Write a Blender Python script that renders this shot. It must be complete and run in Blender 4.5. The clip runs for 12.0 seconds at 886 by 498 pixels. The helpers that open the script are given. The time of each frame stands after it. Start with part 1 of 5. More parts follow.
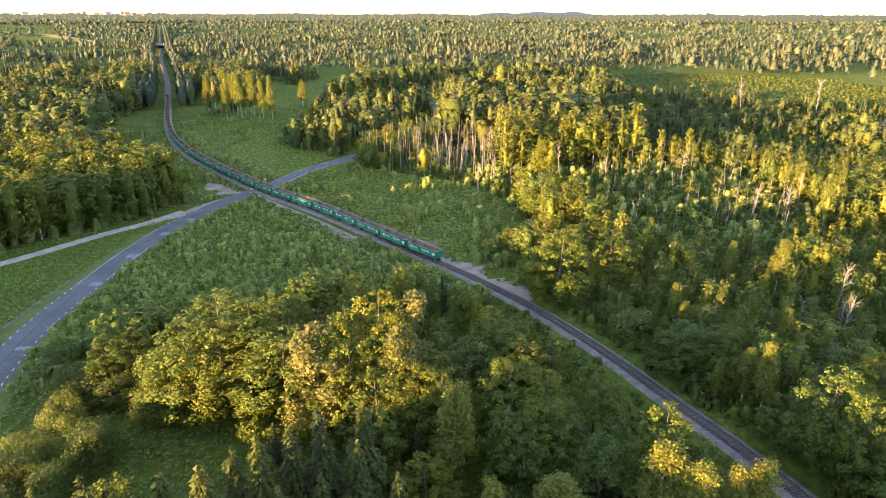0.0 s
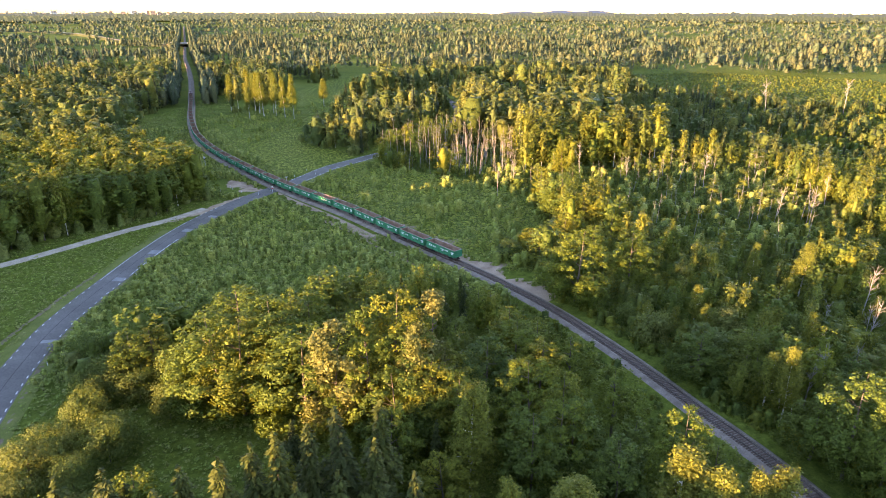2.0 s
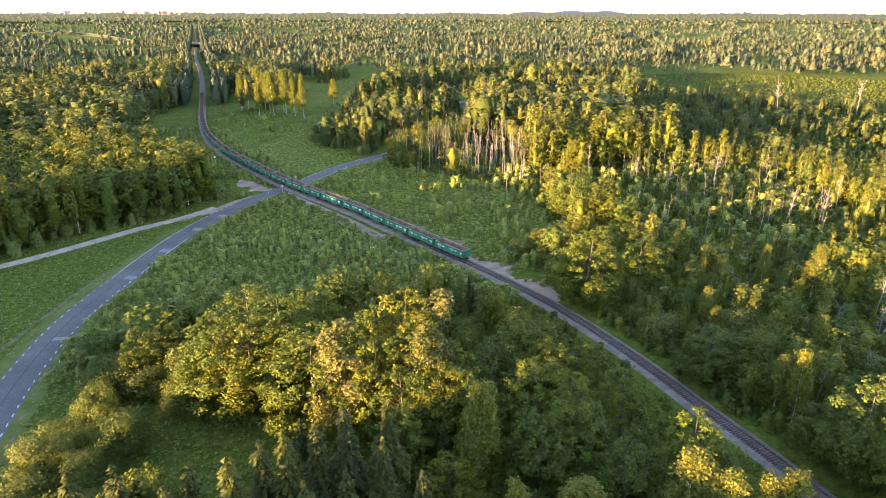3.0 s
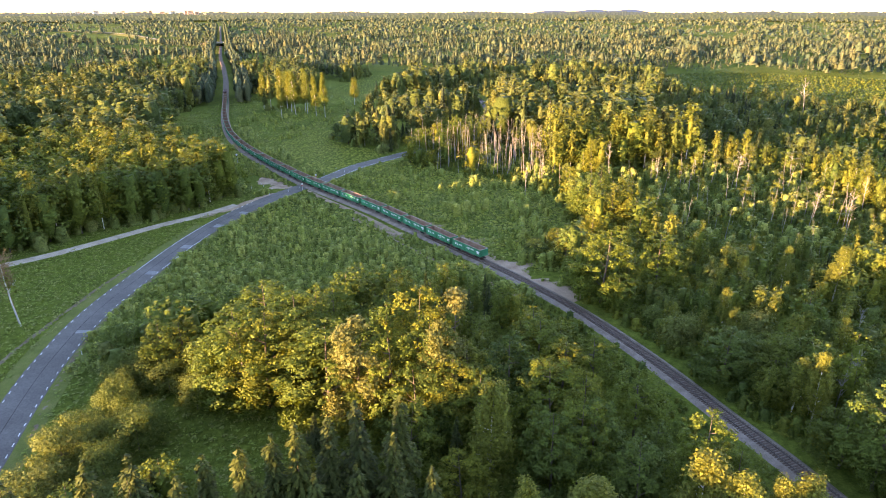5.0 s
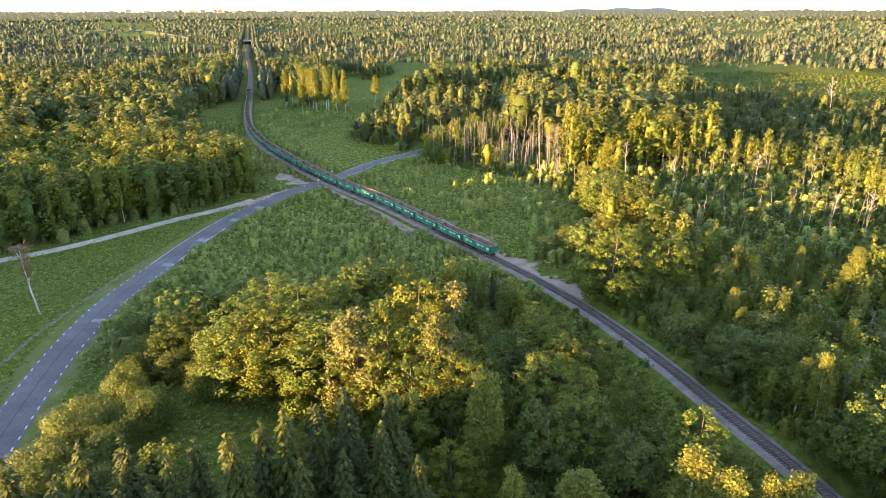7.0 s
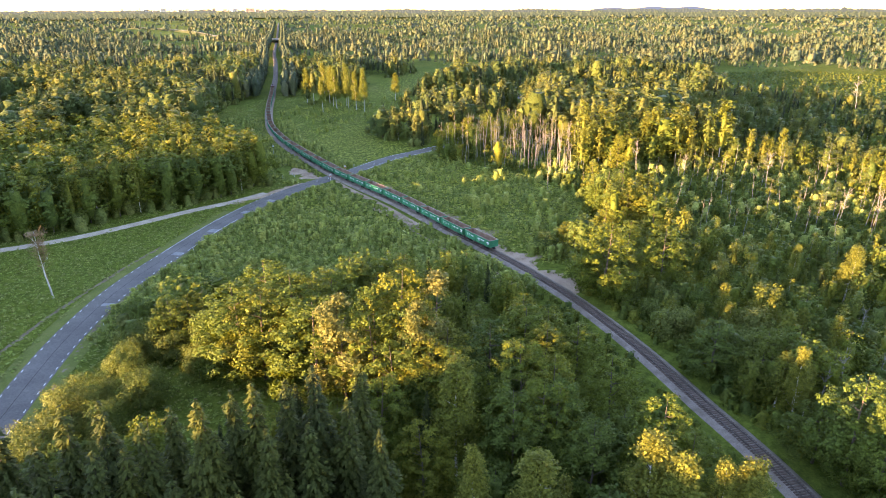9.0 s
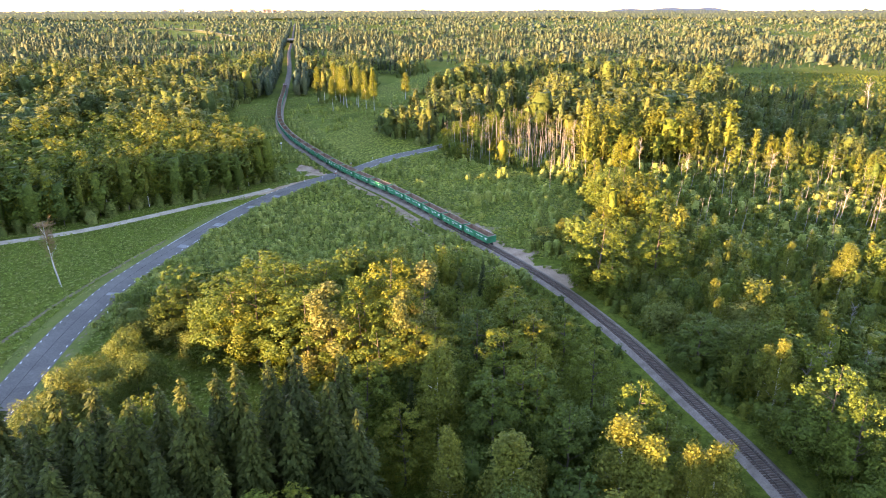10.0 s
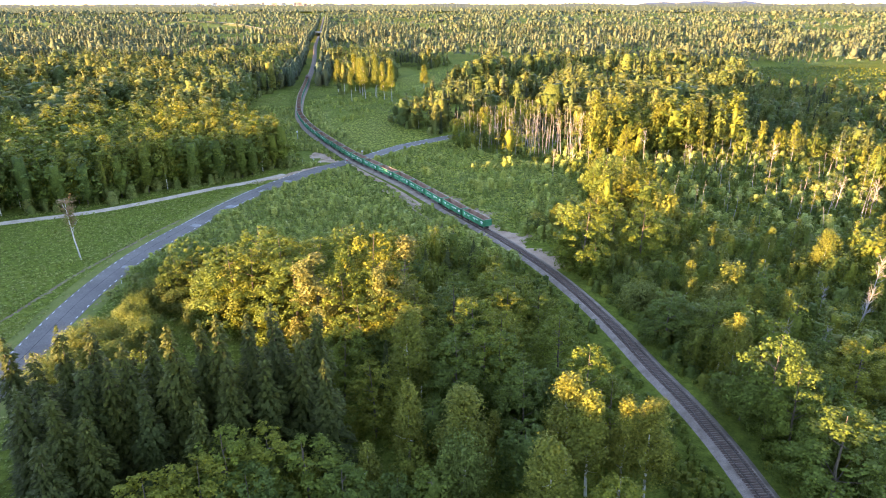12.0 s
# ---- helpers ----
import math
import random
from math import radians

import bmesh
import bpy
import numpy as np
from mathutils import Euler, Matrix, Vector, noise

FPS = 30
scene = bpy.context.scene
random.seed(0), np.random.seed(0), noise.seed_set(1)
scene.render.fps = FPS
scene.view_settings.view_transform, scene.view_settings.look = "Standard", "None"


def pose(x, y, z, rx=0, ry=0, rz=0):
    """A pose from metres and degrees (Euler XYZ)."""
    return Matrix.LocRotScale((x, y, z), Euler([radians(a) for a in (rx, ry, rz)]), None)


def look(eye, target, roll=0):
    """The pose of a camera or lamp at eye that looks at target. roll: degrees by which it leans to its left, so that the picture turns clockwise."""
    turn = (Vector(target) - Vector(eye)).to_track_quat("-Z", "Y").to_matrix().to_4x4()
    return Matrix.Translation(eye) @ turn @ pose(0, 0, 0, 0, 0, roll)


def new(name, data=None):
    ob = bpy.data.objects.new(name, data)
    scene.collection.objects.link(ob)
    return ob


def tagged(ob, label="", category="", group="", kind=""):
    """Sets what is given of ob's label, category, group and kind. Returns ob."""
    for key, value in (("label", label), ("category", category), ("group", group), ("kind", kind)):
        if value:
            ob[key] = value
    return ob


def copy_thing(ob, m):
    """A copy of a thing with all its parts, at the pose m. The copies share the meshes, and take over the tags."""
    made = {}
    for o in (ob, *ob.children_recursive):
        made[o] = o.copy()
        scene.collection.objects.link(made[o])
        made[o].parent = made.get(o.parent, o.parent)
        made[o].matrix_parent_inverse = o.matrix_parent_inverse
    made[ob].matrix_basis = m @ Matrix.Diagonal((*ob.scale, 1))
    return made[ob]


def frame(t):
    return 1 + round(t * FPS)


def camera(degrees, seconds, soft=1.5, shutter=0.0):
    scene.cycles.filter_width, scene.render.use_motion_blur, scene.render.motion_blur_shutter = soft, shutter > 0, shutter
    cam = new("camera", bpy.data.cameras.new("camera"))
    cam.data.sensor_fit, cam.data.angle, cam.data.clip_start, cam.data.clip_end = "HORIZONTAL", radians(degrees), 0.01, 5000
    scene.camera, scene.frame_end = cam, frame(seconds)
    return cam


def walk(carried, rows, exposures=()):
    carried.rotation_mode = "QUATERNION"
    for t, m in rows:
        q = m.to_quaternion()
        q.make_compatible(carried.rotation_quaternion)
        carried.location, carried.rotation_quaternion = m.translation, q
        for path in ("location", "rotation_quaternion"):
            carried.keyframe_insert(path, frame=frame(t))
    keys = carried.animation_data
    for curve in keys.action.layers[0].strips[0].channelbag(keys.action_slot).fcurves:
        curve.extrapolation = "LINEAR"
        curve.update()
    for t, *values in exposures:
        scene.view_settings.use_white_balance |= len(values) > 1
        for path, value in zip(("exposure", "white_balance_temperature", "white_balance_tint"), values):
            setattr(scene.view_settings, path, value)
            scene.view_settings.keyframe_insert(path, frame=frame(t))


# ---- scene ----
# The camera: seconds, place, yaw, pitch, roll.
PATH = [
    (0.0, (-8.445, 3.123, 69.579), -0.342, -20.458, 0.092),
    (0.5, (-8.448, 3.185, 69.615), 0.057, -20.492, 0.085),
    (1.0, (-8.464, 3.242, 69.631), 0.511, -20.522, 0.083),
    (1.5, (-8.471, 3.267, 69.629), 1.003, -20.540, 0.078),
    (2.0, (-8.465, 3.252, 69.604), 1.464, -20.541, 0.070),
    (2.5, (-8.460, 3.228, 69.580), 1.892, -20.535, 0.059),
    (3.0, (-8.435, 3.194, 69.569), 2.323, -20.530, 0.045),
    (3.5, (-8.372, 3.146, 69.571), 2.769, -20.534, 0.025),
    (4.0, (-8.229, 3.082, 69.571), 3.239, -20.548, -0.000),
    (4.5, (-7.955, 2.998, 69.552), 3.737, -20.568, -0.030),
    (5.0, (-7.498, 2.889, 69.499), 4.262, -20.592, -0.059),
    (5.5, (-6.823, 2.742, 69.416), 4.809, -20.619, -0.084),
    (6.0, (-5.913, 2.541, 69.327), 5.365, -20.656, -0.099),
    (6.5, (-4.741, 2.284, 69.241), 5.947, -20.683, -0.114),
    (7.0, (-3.324, 1.966, 69.172), 6.555, -20.711, -0.135),
    (7.5, (-1.681, 1.563, 69.132), 7.177, -20.761, -0.160),
    (8.0, (0.192, 1.028, 69.082), 7.809, -20.811, -0.180),
    (8.5, (2.297, 0.309, 68.970), 8.450, -20.825, -0.183),
    (9.0, (4.628, -0.632, 68.758), 9.103, -20.783, -0.161),
    (9.5, (7.152, -1.803, 68.456), 9.773, -20.709, -0.121),
    (10.0, (9.796, -3.153, 68.149), 10.463, -20.702, -0.089),
    (10.5, (12.495, -4.647, 67.888), 11.161, -20.782, -0.074),
    (11.0, (15.185, -6.283, 67.702), 11.824, -20.921, -0.065),
    (11.5, (17.868, -8.126, 67.636), 12.445, -21.088, -0.064),
    (12.0, (20.589, -10.213, 67.689), 13.043, -21.223, -0.088),
]
cam = camera(69.74, 12.0, soft=1.0)


def cam_pose(p, yaw, pitch, roll):
    a, b = radians(yaw), radians(pitch)
    way = (-math.sin(a) * math.cos(b), math.cos(a) * math.cos(b), math.sin(b))
    return look(p, Vector(p) + Vector(way), roll)


walk(cam, [(t, cam_pose(p, *turn)) for t, p, *turn in PATH], [(0, 3.35, 8200, 38), (6, 3.42, 8200, 38), (9, 3.54, 8200, 38), (12, 3.78, 8200, 38)])

# ---- light ----
SUN_EL, SUN_AZ = 5.3, 127.0  # degrees; the azimuth turns left from straight ahead
sun_way = Vector((-math.sin(radians(SUN_AZ)) * math.cos(radians(SUN_EL)), math.cos(radians(SUN_AZ)) * math.cos(radians(SUN_EL)), math.sin(radians(SUN_EL))))
world = bpy.data.worlds.new("sky")
scene.world = world
world.use_nodes = True
wn = world.node_tree.nodes
sky = wn.new("ShaderNodeTexSky")
sky.sky_type, sky.sun_disc = "NISHITA", False
sky.sun_elevation, sky.sun_rotation = radians(SUN_EL), radians(-SUN_AZ)
sky.air_density, sky.dust_density, sky.ozone_density = 1.0, 0.0, 2.6
world.node_tree.links.new(sky.outputs[0], wn["Background"].inputs[0])
wn["Background"].inputs[1].default_value = 0.15
sun = new("sun", bpy.data.lights.new("sun", "SUN"))
sun.data.energy, sun.data.angle, sun.data.color = 4.0, radians(0.6), (1.0, 0.75, 0.40)
sun.matrix_world = look((0, 0, 200), Vector((0, 0, 200)) - sun_way)


# ---- materials ----
def material(name):
    m = bpy.data.materials.new(name)
    m.use_nodes = True
    return m, m.node_tree.nodes, m.node_tree.links.new, m.node_tree.nodes["Principled BSDF"]


def noise_node(nodes, link, scale, detail=4.0, rough=0.6, coords=None):
    if coords is None:
        coords = nodes.new("ShaderNodeTexCoord").outputs["Object"]
    n = nodes.new("ShaderNodeTexNoise")
    n.inputs["Scale"].default_value, n.inputs["Detail"].default_value, n.inputs["Roughness"].default_value = scale, detail, rough
    link(coords, n.inputs["Vector"])
    return n.outputs["Fac"]


def ramp(nodes, link, fac, stops):
    r = nodes.new("ShaderNodeValToRGB")
    while len(r.color_ramp.elements) < len(stops):
        r.color_ramp.elements.new(0.5)
    for e, (at, col) in zip(r.color_ramp.elements, stops):
        e.position, e.color = at, (*col, 1)
    link(fac, r.inputs[0])
    return r.outputs[0]


def mix(nodes, link, fac, a, b, kind="MIX"):
    n = nodes.new("ShaderNodeMix")
    n.data_type, n.blend_type = "RGBA", kind
    for sock, v in ((n.inputs[0], fac), (n.inputs[6], a), (n.inputs[7], b)):
        if isinstance(v, (int, float)):
            sock.default_value = v
        elif isinstance(v, tuple):
            sock.default_value = (*v, 1)
        else:
            link(v, sock)
    return n.outputs[2]


def bump(nodes, link, bsdf, height, strength, distance):
    b = nodes.new("ShaderNodeBump")
    b.inputs["Strength"].default_value, b.inputs["Distance"].default_value = strength, distance
    link(height, b.inputs["Height"])
    link(b.outputs[0], bsdf.inputs["Normal"])


def rough_mat(name, cols, scales=(0.3, 4.0), rough=0.85, bumps=(0.4, 0.02), metal=0.0):
    """A surface with variation at two scales: cols are (dark, mid, light)."""
    m, nodes, link, b = material(name)
    big, fine = noise_node(nodes, link, scales[0]), noise_node(nodes, link, scales[1], 6, 0.7)
    c = ramp(nodes, link, big, [(0.3, cols[0]), (0.5, cols[1]), (0.7, cols[2])])
    shade = ramp(nodes, link, fine, [(0.25, (0.6, 0.6, 0.6)), (0.75, (1.35, 1.35, 1.35))])
    link(mix(nodes, link, 1.0, c, shade, "MULTIPLY"), b.inputs["Base Color"])
    b.inputs["Roughness"].default_value, b.inputs["Metallic"].default_value = rough, metal
    b.inputs["Specular IOR Level"].default_value = 0.5 if rough < 0.7 else 0.12
    bump(nodes, link, b, fine, *bumps)
    return m


def leaf_mat(name, stops, thin=0.3, clumps=0.0):
    """Leaves: one tint a tree, and a little of its own for each spray; clumps: relief of boughs, in metres."""
    m, nodes, link, b = material(name)
    tint = nodes.new("ShaderNodeAttribute")
    tint.attribute_name = "tint"
    rand = nodes.new("ShaderNodeObjectInfo").outputs["Random"]
    add = nodes.new("ShaderNodeMath")
    link(tint.outputs["Fac"], add.inputs[0])
    link(rand, add.inputs[1])
    fract = nodes.new("ShaderNodeMath")
    fract.operation = "FRACT"
    link(add.outputs[0], fract.inputs[0])
    c = ramp(nodes, link, fract.outputs[0], stops)
    isl = nodes.new("ShaderNodeNewGeometry").outputs["Random Per Island"]
    c = mix(nodes, link, 1.0, c, ramp(nodes, link, isl, [(0, (0.75, 0.78, 0.7)), (1, (1.25, 1.22, 1.25))]), "MULTIPLY")
    place = nodes.new("ShaderNodeNewGeometry").outputs["Position"]
    mottle = noise_node(nodes, link, 1.7, 3, 0.7, place)
    c = mix(nodes, link, 1.0, c, ramp(nodes, link, mottle, [(0.3, (0.55, 0.58, 0.52)), (0.5, (1.0, 1.0, 0.95)), (0.68, (1.4, 1.35, 1.25))]), "MULTIPLY")
    link(c, b.inputs["Base Color"])
    b.inputs["Roughness"].default_value = 0.55
    b.inputs["Specular IOR Level"].default_value = 0.1
    t = nodes.new("ShaderNodeBsdfTranslucent")
    link(mix(nodes, link, 1.0, c, (1.25, 1.2, 0.6), "MULTIPLY"), t.inputs[0])
    ms = nodes.new("ShaderNodeMixShader")
    ms.inputs[0].default_value = thin
    link(b.outputs[0], ms.inputs[1])
    link(t.outputs[0], ms.inputs[2])
    if clumps:
        bump(nodes, link, b, noise_node(nodes, link, 1.1, 4, 0.65, place), 1.0, clumps)
    link(ms.outputs[0], nodes["Material Output"].inputs[0])
    return m


FOLIAGE = {  # base colours over the range of tints, and how thin the leaves are
    "alder": ("alder_leaves", [(0, (0.083, 0.123, 0.027)), (0.3, (0.114, 0.146, 0.024)), (0.6, (0.070, 0.110, 0.028)), (0.85, (0.153, 0.163, 0.025)), (1, (0.133, 0.148, 0.025))], 0.32),
    "birch": ("birch_leaves", [(0, (0.119, 0.143, 0.028)), (0.4, (0.157, 0.165, 0.033)), (0.8, (0.102, 0.133, 0.033)), (1, (0.159, 0.163, 0.029))], 0.32),
    "willow": ("willow_leaves", [(0, (0.128, 0.159, 0.046)), (0.4, (0.102, 0.141, 0.037)), (0.8, (0.162, 0.174, 0.055)), (1, (0.098, 0.135, 0.034))], 0.3),
    "spruce": ("spruce_needles", [(0, (0.047, 0.064, 0.019)), (0.5, (0.061, 0.075, 0.018)), (1, (0.040, 0.054, 0.019))], 0.15),
}
# the same kinds far off: haze is put into the colour, bluer and duller
HAZED_FOLIAGE = {
    "alder": ("hazed_alder_leaves", [(0, (0.059, 0.094, 0.060)), (0.3, (0.089, 0.115, 0.062)), (0.55, (0.054, 0.087, 0.060)), (0.85, (0.124, 0.135, 0.072)), (1, (0.100, 0.117, 0.068))], 0.25),
    "birch": ("hazed_birch_leaves", [(0, (0.090, 0.117, 0.068)), (0.4, (0.119, 0.131, 0.075)), (0.8, (0.078, 0.106, 0.072)), (1, (0.128, 0.133, 0.072))], 0.25),
    "willow": ("hazed_willow_leaves", [(0, (0.110, 0.143, 0.091)), (0.5, (0.087, 0.127, 0.085)), (1, (0.131, 0.150, 0.101))], 0.25),
    "spruce": ("hazed_spruce_needles", [(0, (0.040, 0.060, 0.041)), (0.5, (0.054, 0.070, 0.040)), (1, (0.037, 0.053, 0.041))], 0.12),
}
NEAR_LEAF = {k: leaf_mat(name, stops, thin) for k, (name, stops, thin) in FOLIAGE.items()}
HAZED_LEAF = {k: leaf_mat(name, stops, thin, 0.9) for k, (name, stops, thin) in HAZED_FOLIAGE.items()}
# middle distance: near colours with blue raised, a little haze painted in
HAZED_MID_LEAF = {k: leaf_mat("wood_" + name, [(at, (0.90 * r, 0.92 * g, 1.45 * b)) for at, (r, g, b) in stops], thin, 0.9) for k, (name, stops, thin) in FOLIAGE.items()}
LEAF, BIRCH, WILLOW, SPRUCE = (NEAR_LEAF[k] for k in ("alder", "birch", "willow", "spruce"))
ASPEN = leaf_mat("aspen_leaves", [(0, (0.152, 0.156, 0.051)), (0.5, (0.135, 0.146, 0.047)), (1, (0.168, 0.166, 0.055))])
SHRUB = leaf_mat("shrub_leaves", [(0, (0.286, 0.330, 0.082)), (0.25, (0.160, 0.204, 0.055)), (0.5, (0.235, 0.286, 0.074)), (0.75, (0.332, 0.345, 0.098)), (1, (0.178, 0.228, 0.067))])
HERB = leaf_mat("herb_leaves", [(0, (0.165, 0.232, 0.059)), (0.4, (0.191, 0.256, 0.062)), (0.7, (0.221, 0.247, 0.086)), (1, (0.222, 0.232, 0.092))])
MEADOW_GRASS = leaf_mat("meadow_blades", [(0, (0.304, 0.335, 0.067)), (0.5, (0.363, 0.365, 0.077)), (1, (0.258, 0.305, 0.062))])
BARK = rough_mat("grey_bark", [(0.06, 0.05, 0.04), (0.11, 0.09, 0.07), (0.17, 0.15, 0.12)], (0.6, 8))
BIRCH_BARK = rough_mat("birch_bark", [(0.18, 0.16, 0.14), (0.55, 0.52, 0.47), (0.68, 0.65, 0.6)], (1.4, 9))
DEAD_WOOD = rough_mat("bare_wood", [(0.15, 0.135, 0.12), (0.25, 0.23, 0.21), (0.36, 0.34, 0.31)], (0.8, 9))
BROWN_TWIG = rough_mat("brown_twigs", [(0.18, 0.11, 0.06), (0.27, 0.17, 0.09), (0.36, 0.24, 0.13)], (0.8, 9))
ASPHALT = rough_mat("asphalt", [(0.115, 0.105, 0.097), (0.142, 0.13, 0.12), (0.17, 0.156, 0.145)], (0.12, 3), 0.8, (0.2, 0.01))
ASPHALT_PATCH = rough_mat("patched_asphalt", [(0.2, 0.2, 0.2), (0.24, 0.24, 0.235), (0.27, 0.27, 0.26)], (0.5, 6), 0.85, (0.2, 0.01))
ROAD_GRAVEL = rough_mat("road_gravel", [(0.36, 0.28, 0.215), (0.46, 0.37, 0.29), (0.55, 0.455, 0.365)], (0.25, 5), 0.95, (0.5, 0.03))
GRAVEL = rough_mat("pale_gravel", [(0.275, 0.181, 0.126), (0.385, 0.263, 0.187), (0.473, 0.333, 0.243)], (0.25, 5), 0.95, (0.5, 0.03))
BALLAST = rough_mat("grey_ballast", [(0.183, 0.139, 0.110), (0.256, 0.200, 0.163), (0.329, 0.264, 0.220)], (0.5, 7), 0.95, (0.8, 0.06))
DIRT = rough_mat("bare_soil", [(0.14, 0.10, 0.07), (0.2, 0.15, 0.10), (0.25, 0.2, 0.14)], (0.3, 4), 0.95)
PAINT = rough_mat("white_paint", [(0.6, 0.6, 0.58), (0.75, 0.75, 0.73), (0.8, 0.8, 0.78)], (1, 12), 0.6, (0.1, 0.005))
STEEL = rough_mat("worn_steel", [(0.12, 0.09, 0.075), (0.18, 0.14, 0.12), (0.25, 0.21, 0.19)], (1, 10), 0.5, (0.2, 0.005), 0.6)
SLEEPER = rough_mat("sleeper_wood", [(0.10, 0.065, 0.05), (0.15, 0.10, 0.08), (0.21, 0.155, 0.13)], (0.8, 9), 0.9)
GREEN = rough_mat("green_wagon_paint", [(0.006, 0.150, 0.075), (0.009, 0.205, 0.105), (0.014, 0.260, 0.135)], (0.3, 3), 0.72, (0.1, 0.01))
RUST = rough_mat("rusty_plate", [(0.16, 0.085, 0.055), (0.25, 0.145, 0.10), (0.34, 0.22, 0.16)], (0.4, 3), 0.9, (0.3, 0.02))
WORN_RIM = rough_mat("dusty_worn_edge", [(0.30, 0.21, 0.17), (0.40, 0.30, 0.25), (0.50, 0.40, 0.34)], (0.5, 4), 0.9, (0.2, 0.01))
ENGINE_RED = rough_mat("faded_engine_paint", [(0.10, 0.03, 0.025), (0.14, 0.045, 0.04), (0.18, 0.07, 0.06)], (0.4, 4), 0.5)
BLACK = rough_mat("dark_grime", [(0.02, 0.018, 0.016), (0.035, 0.03, 0.028), (0.05, 0.045, 0.04)], (1, 8), 0.8)
CONCRETE = rough_mat("pale_concrete", [(0.38, 0.36, 0.33), (0.46, 0.44, 0.41), (0.52, 0.5, 0.47)], (0.2, 3), 0.9)


def ground_mat():
    m, nodes, link, b = material("grassy_ground")
    big = noise_node(nodes, link, 0.02, 5)
    mid = noise_node(nodes, link, 0.5, 6, 0.75)
    fine = noise_node(nodes, link, 2.5, 6, 0.75)
    c = ramp(nodes, link, big, [(0.3, (0.075, 0.108, 0.024)), (0.5, (0.108, 0.146, 0.029)), (0.7, (0.145, 0.165, 0.038))])
    c = mix(nodes, link, 1.0, c, ramp(nodes, link, mid, [(0.3, (0.4, 0.45, 0.35)), (0.7, (1.6, 1.5, 1.4))]), "MULTIPLY")
    c = mix(nodes, link, 1.0, c, ramp(nodes, link, fine, [(0.25, (0.55, 0.6, 0.5)), (0.75, (1.45, 1.4, 1.3))]), "MULTIPLY")
    link(c, b.inputs["Base Color"])
    b.inputs["Roughness"].default_value, b.inputs["Specular IOR Level"].default_value = 0.95, 0.05
    bump(nodes, link, b, fine, 0.8, 0.3)
    return m


GROUND = ground_mat()
BANK_GRASS = rough_mat("rough_bank_grass", [(0.035, 0.045, 0.02), (0.05, 0.06, 0.026), (0.07, 0.075, 0.034)], (0.05, 1), 0.95, (0.8, 0.3))
VERGE = rough_mat("mown_grass", [(0.10, 0.125, 0.03), (0.135, 0.16, 0.038), (0.175, 0.175, 0.055)], (0.3, 5), 0.9, (0.8, 0.15))


# ---- helpers ----
def mesh_of(name, verts, faces, mats, smooth=None, mat_ids=None, tint=None):
    """A mesh from arrays: verts (n, 3), faces (m, k) of one size."""
    me = bpy.data.meshes.new(name)
    verts, faces = np.asarray(verts, np.float32), np.asarray(faces, np.int32)
    k = faces.shape[1]
    me.vertices.add(len(verts))
    me.vertices.foreach_set("co", verts.ravel())
    me.loops.add(faces.size)
    me.loops.foreach_set("vertex_index", faces.ravel())
    me.polygons.add(len(faces))
    me.polygons.foreach_set("loop_start", np.arange(0, faces.size, k, dtype=np.int32))
    for m in mats:
        me.materials.append(m)
    if mat_ids is not None:
        me.polygons.foreach_set("material_index", np.asarray(mat_ids, np.int32))
    if smooth is not None:
        me.polygons.foreach_set("use_smooth", np.zeros(len(faces), bool) | smooth)
    if tint is not None:
        me.attributes.new("tint", "FLOAT", "FACE").data.foreach_set("value", np.asarray(tint, np.float32))
    me.update(calc_edges=True)
    me.validate()
    return me


def part(name, bm, mat, parent, label=""):
    me = bpy.data.meshes.new(name)
    bm.to_mesh(me)
    bm.free()
    me.materials.append(mat)
    ob = new(name, me)
    ob.parent = parent
    if label:
        ob["label"] = label
    return ob


def part_me(name, me, parent, label=""):
    ob = new(name, me)
    ob.parent = parent
    if label:
        ob["label"] = label
    return ob


def box(bm, size, at=(0, 0, 0), turn=None, bevel=0.0):
    g = bmesh.ops.create_cube(bm, size=1)
    m = Matrix.Translation(at) @ (turn or Matrix()) @ Matrix.Diagonal((*size, 1))
    bmesh.ops.transform(bm, matrix=m, verts=g["verts"])
    if bevel:
        es = list({e for v in g["verts"] for e in v.link_edges})
        bmesh.ops.bevel(bm, geom=es, offset=bevel, segments=1, affect="EDGES")
    return bm


def cyl(bm, r, h, at=(0, 0, 0), turn=None, r2=None, seg=10):
    m = Matrix.Translation(at) @ (turn or Matrix())
    bmesh.ops.create_cone(bm, cap_ends=True, segments=seg, radius1=r, radius2=r if r2 is None else r2, depth=h, matrix=m)
    return bm


def spline(points, step):
    """Evenly spaced places and headings along a smooth line through the points."""
    p = np.array(points, float)
    q = np.vstack([2 * p[0] - p[1], p, 2 * p[-1] - p[-2]])
    out = []
    for i in range(1, len(q) - 2):
        n = max(2, int(np.linalg.norm(q[i + 1] - q[i]) / 0.5))
        t = np.linspace(0, 1, n, endpoint=False)[:, None]
        a, b, c, d = q[i - 1], q[i], q[i + 1], q[i + 2]
        out.append(0.5 * (2 * b + (c - a) * t + (2 * a - 5 * b + 4 * c - d) * t**2 + (3 * b - a - 3 * c + d) * t**3))
    out = np.vstack(out + [p[-1:]])
    s = np.r_[0, np.cumsum(np.linalg.norm(np.diff(out, axis=0), axis=1))]
    at = np.arange(0, s[-1], step)
    pts = np.stack([np.interp(at, s, out[:, 0]), np.interp(at, s, out[:, 1])], 1)
    tan = np.gradient(pts, axis=0)
    tan /= np.linalg.norm(tan, axis=1)[:, None]
    return pts, tan


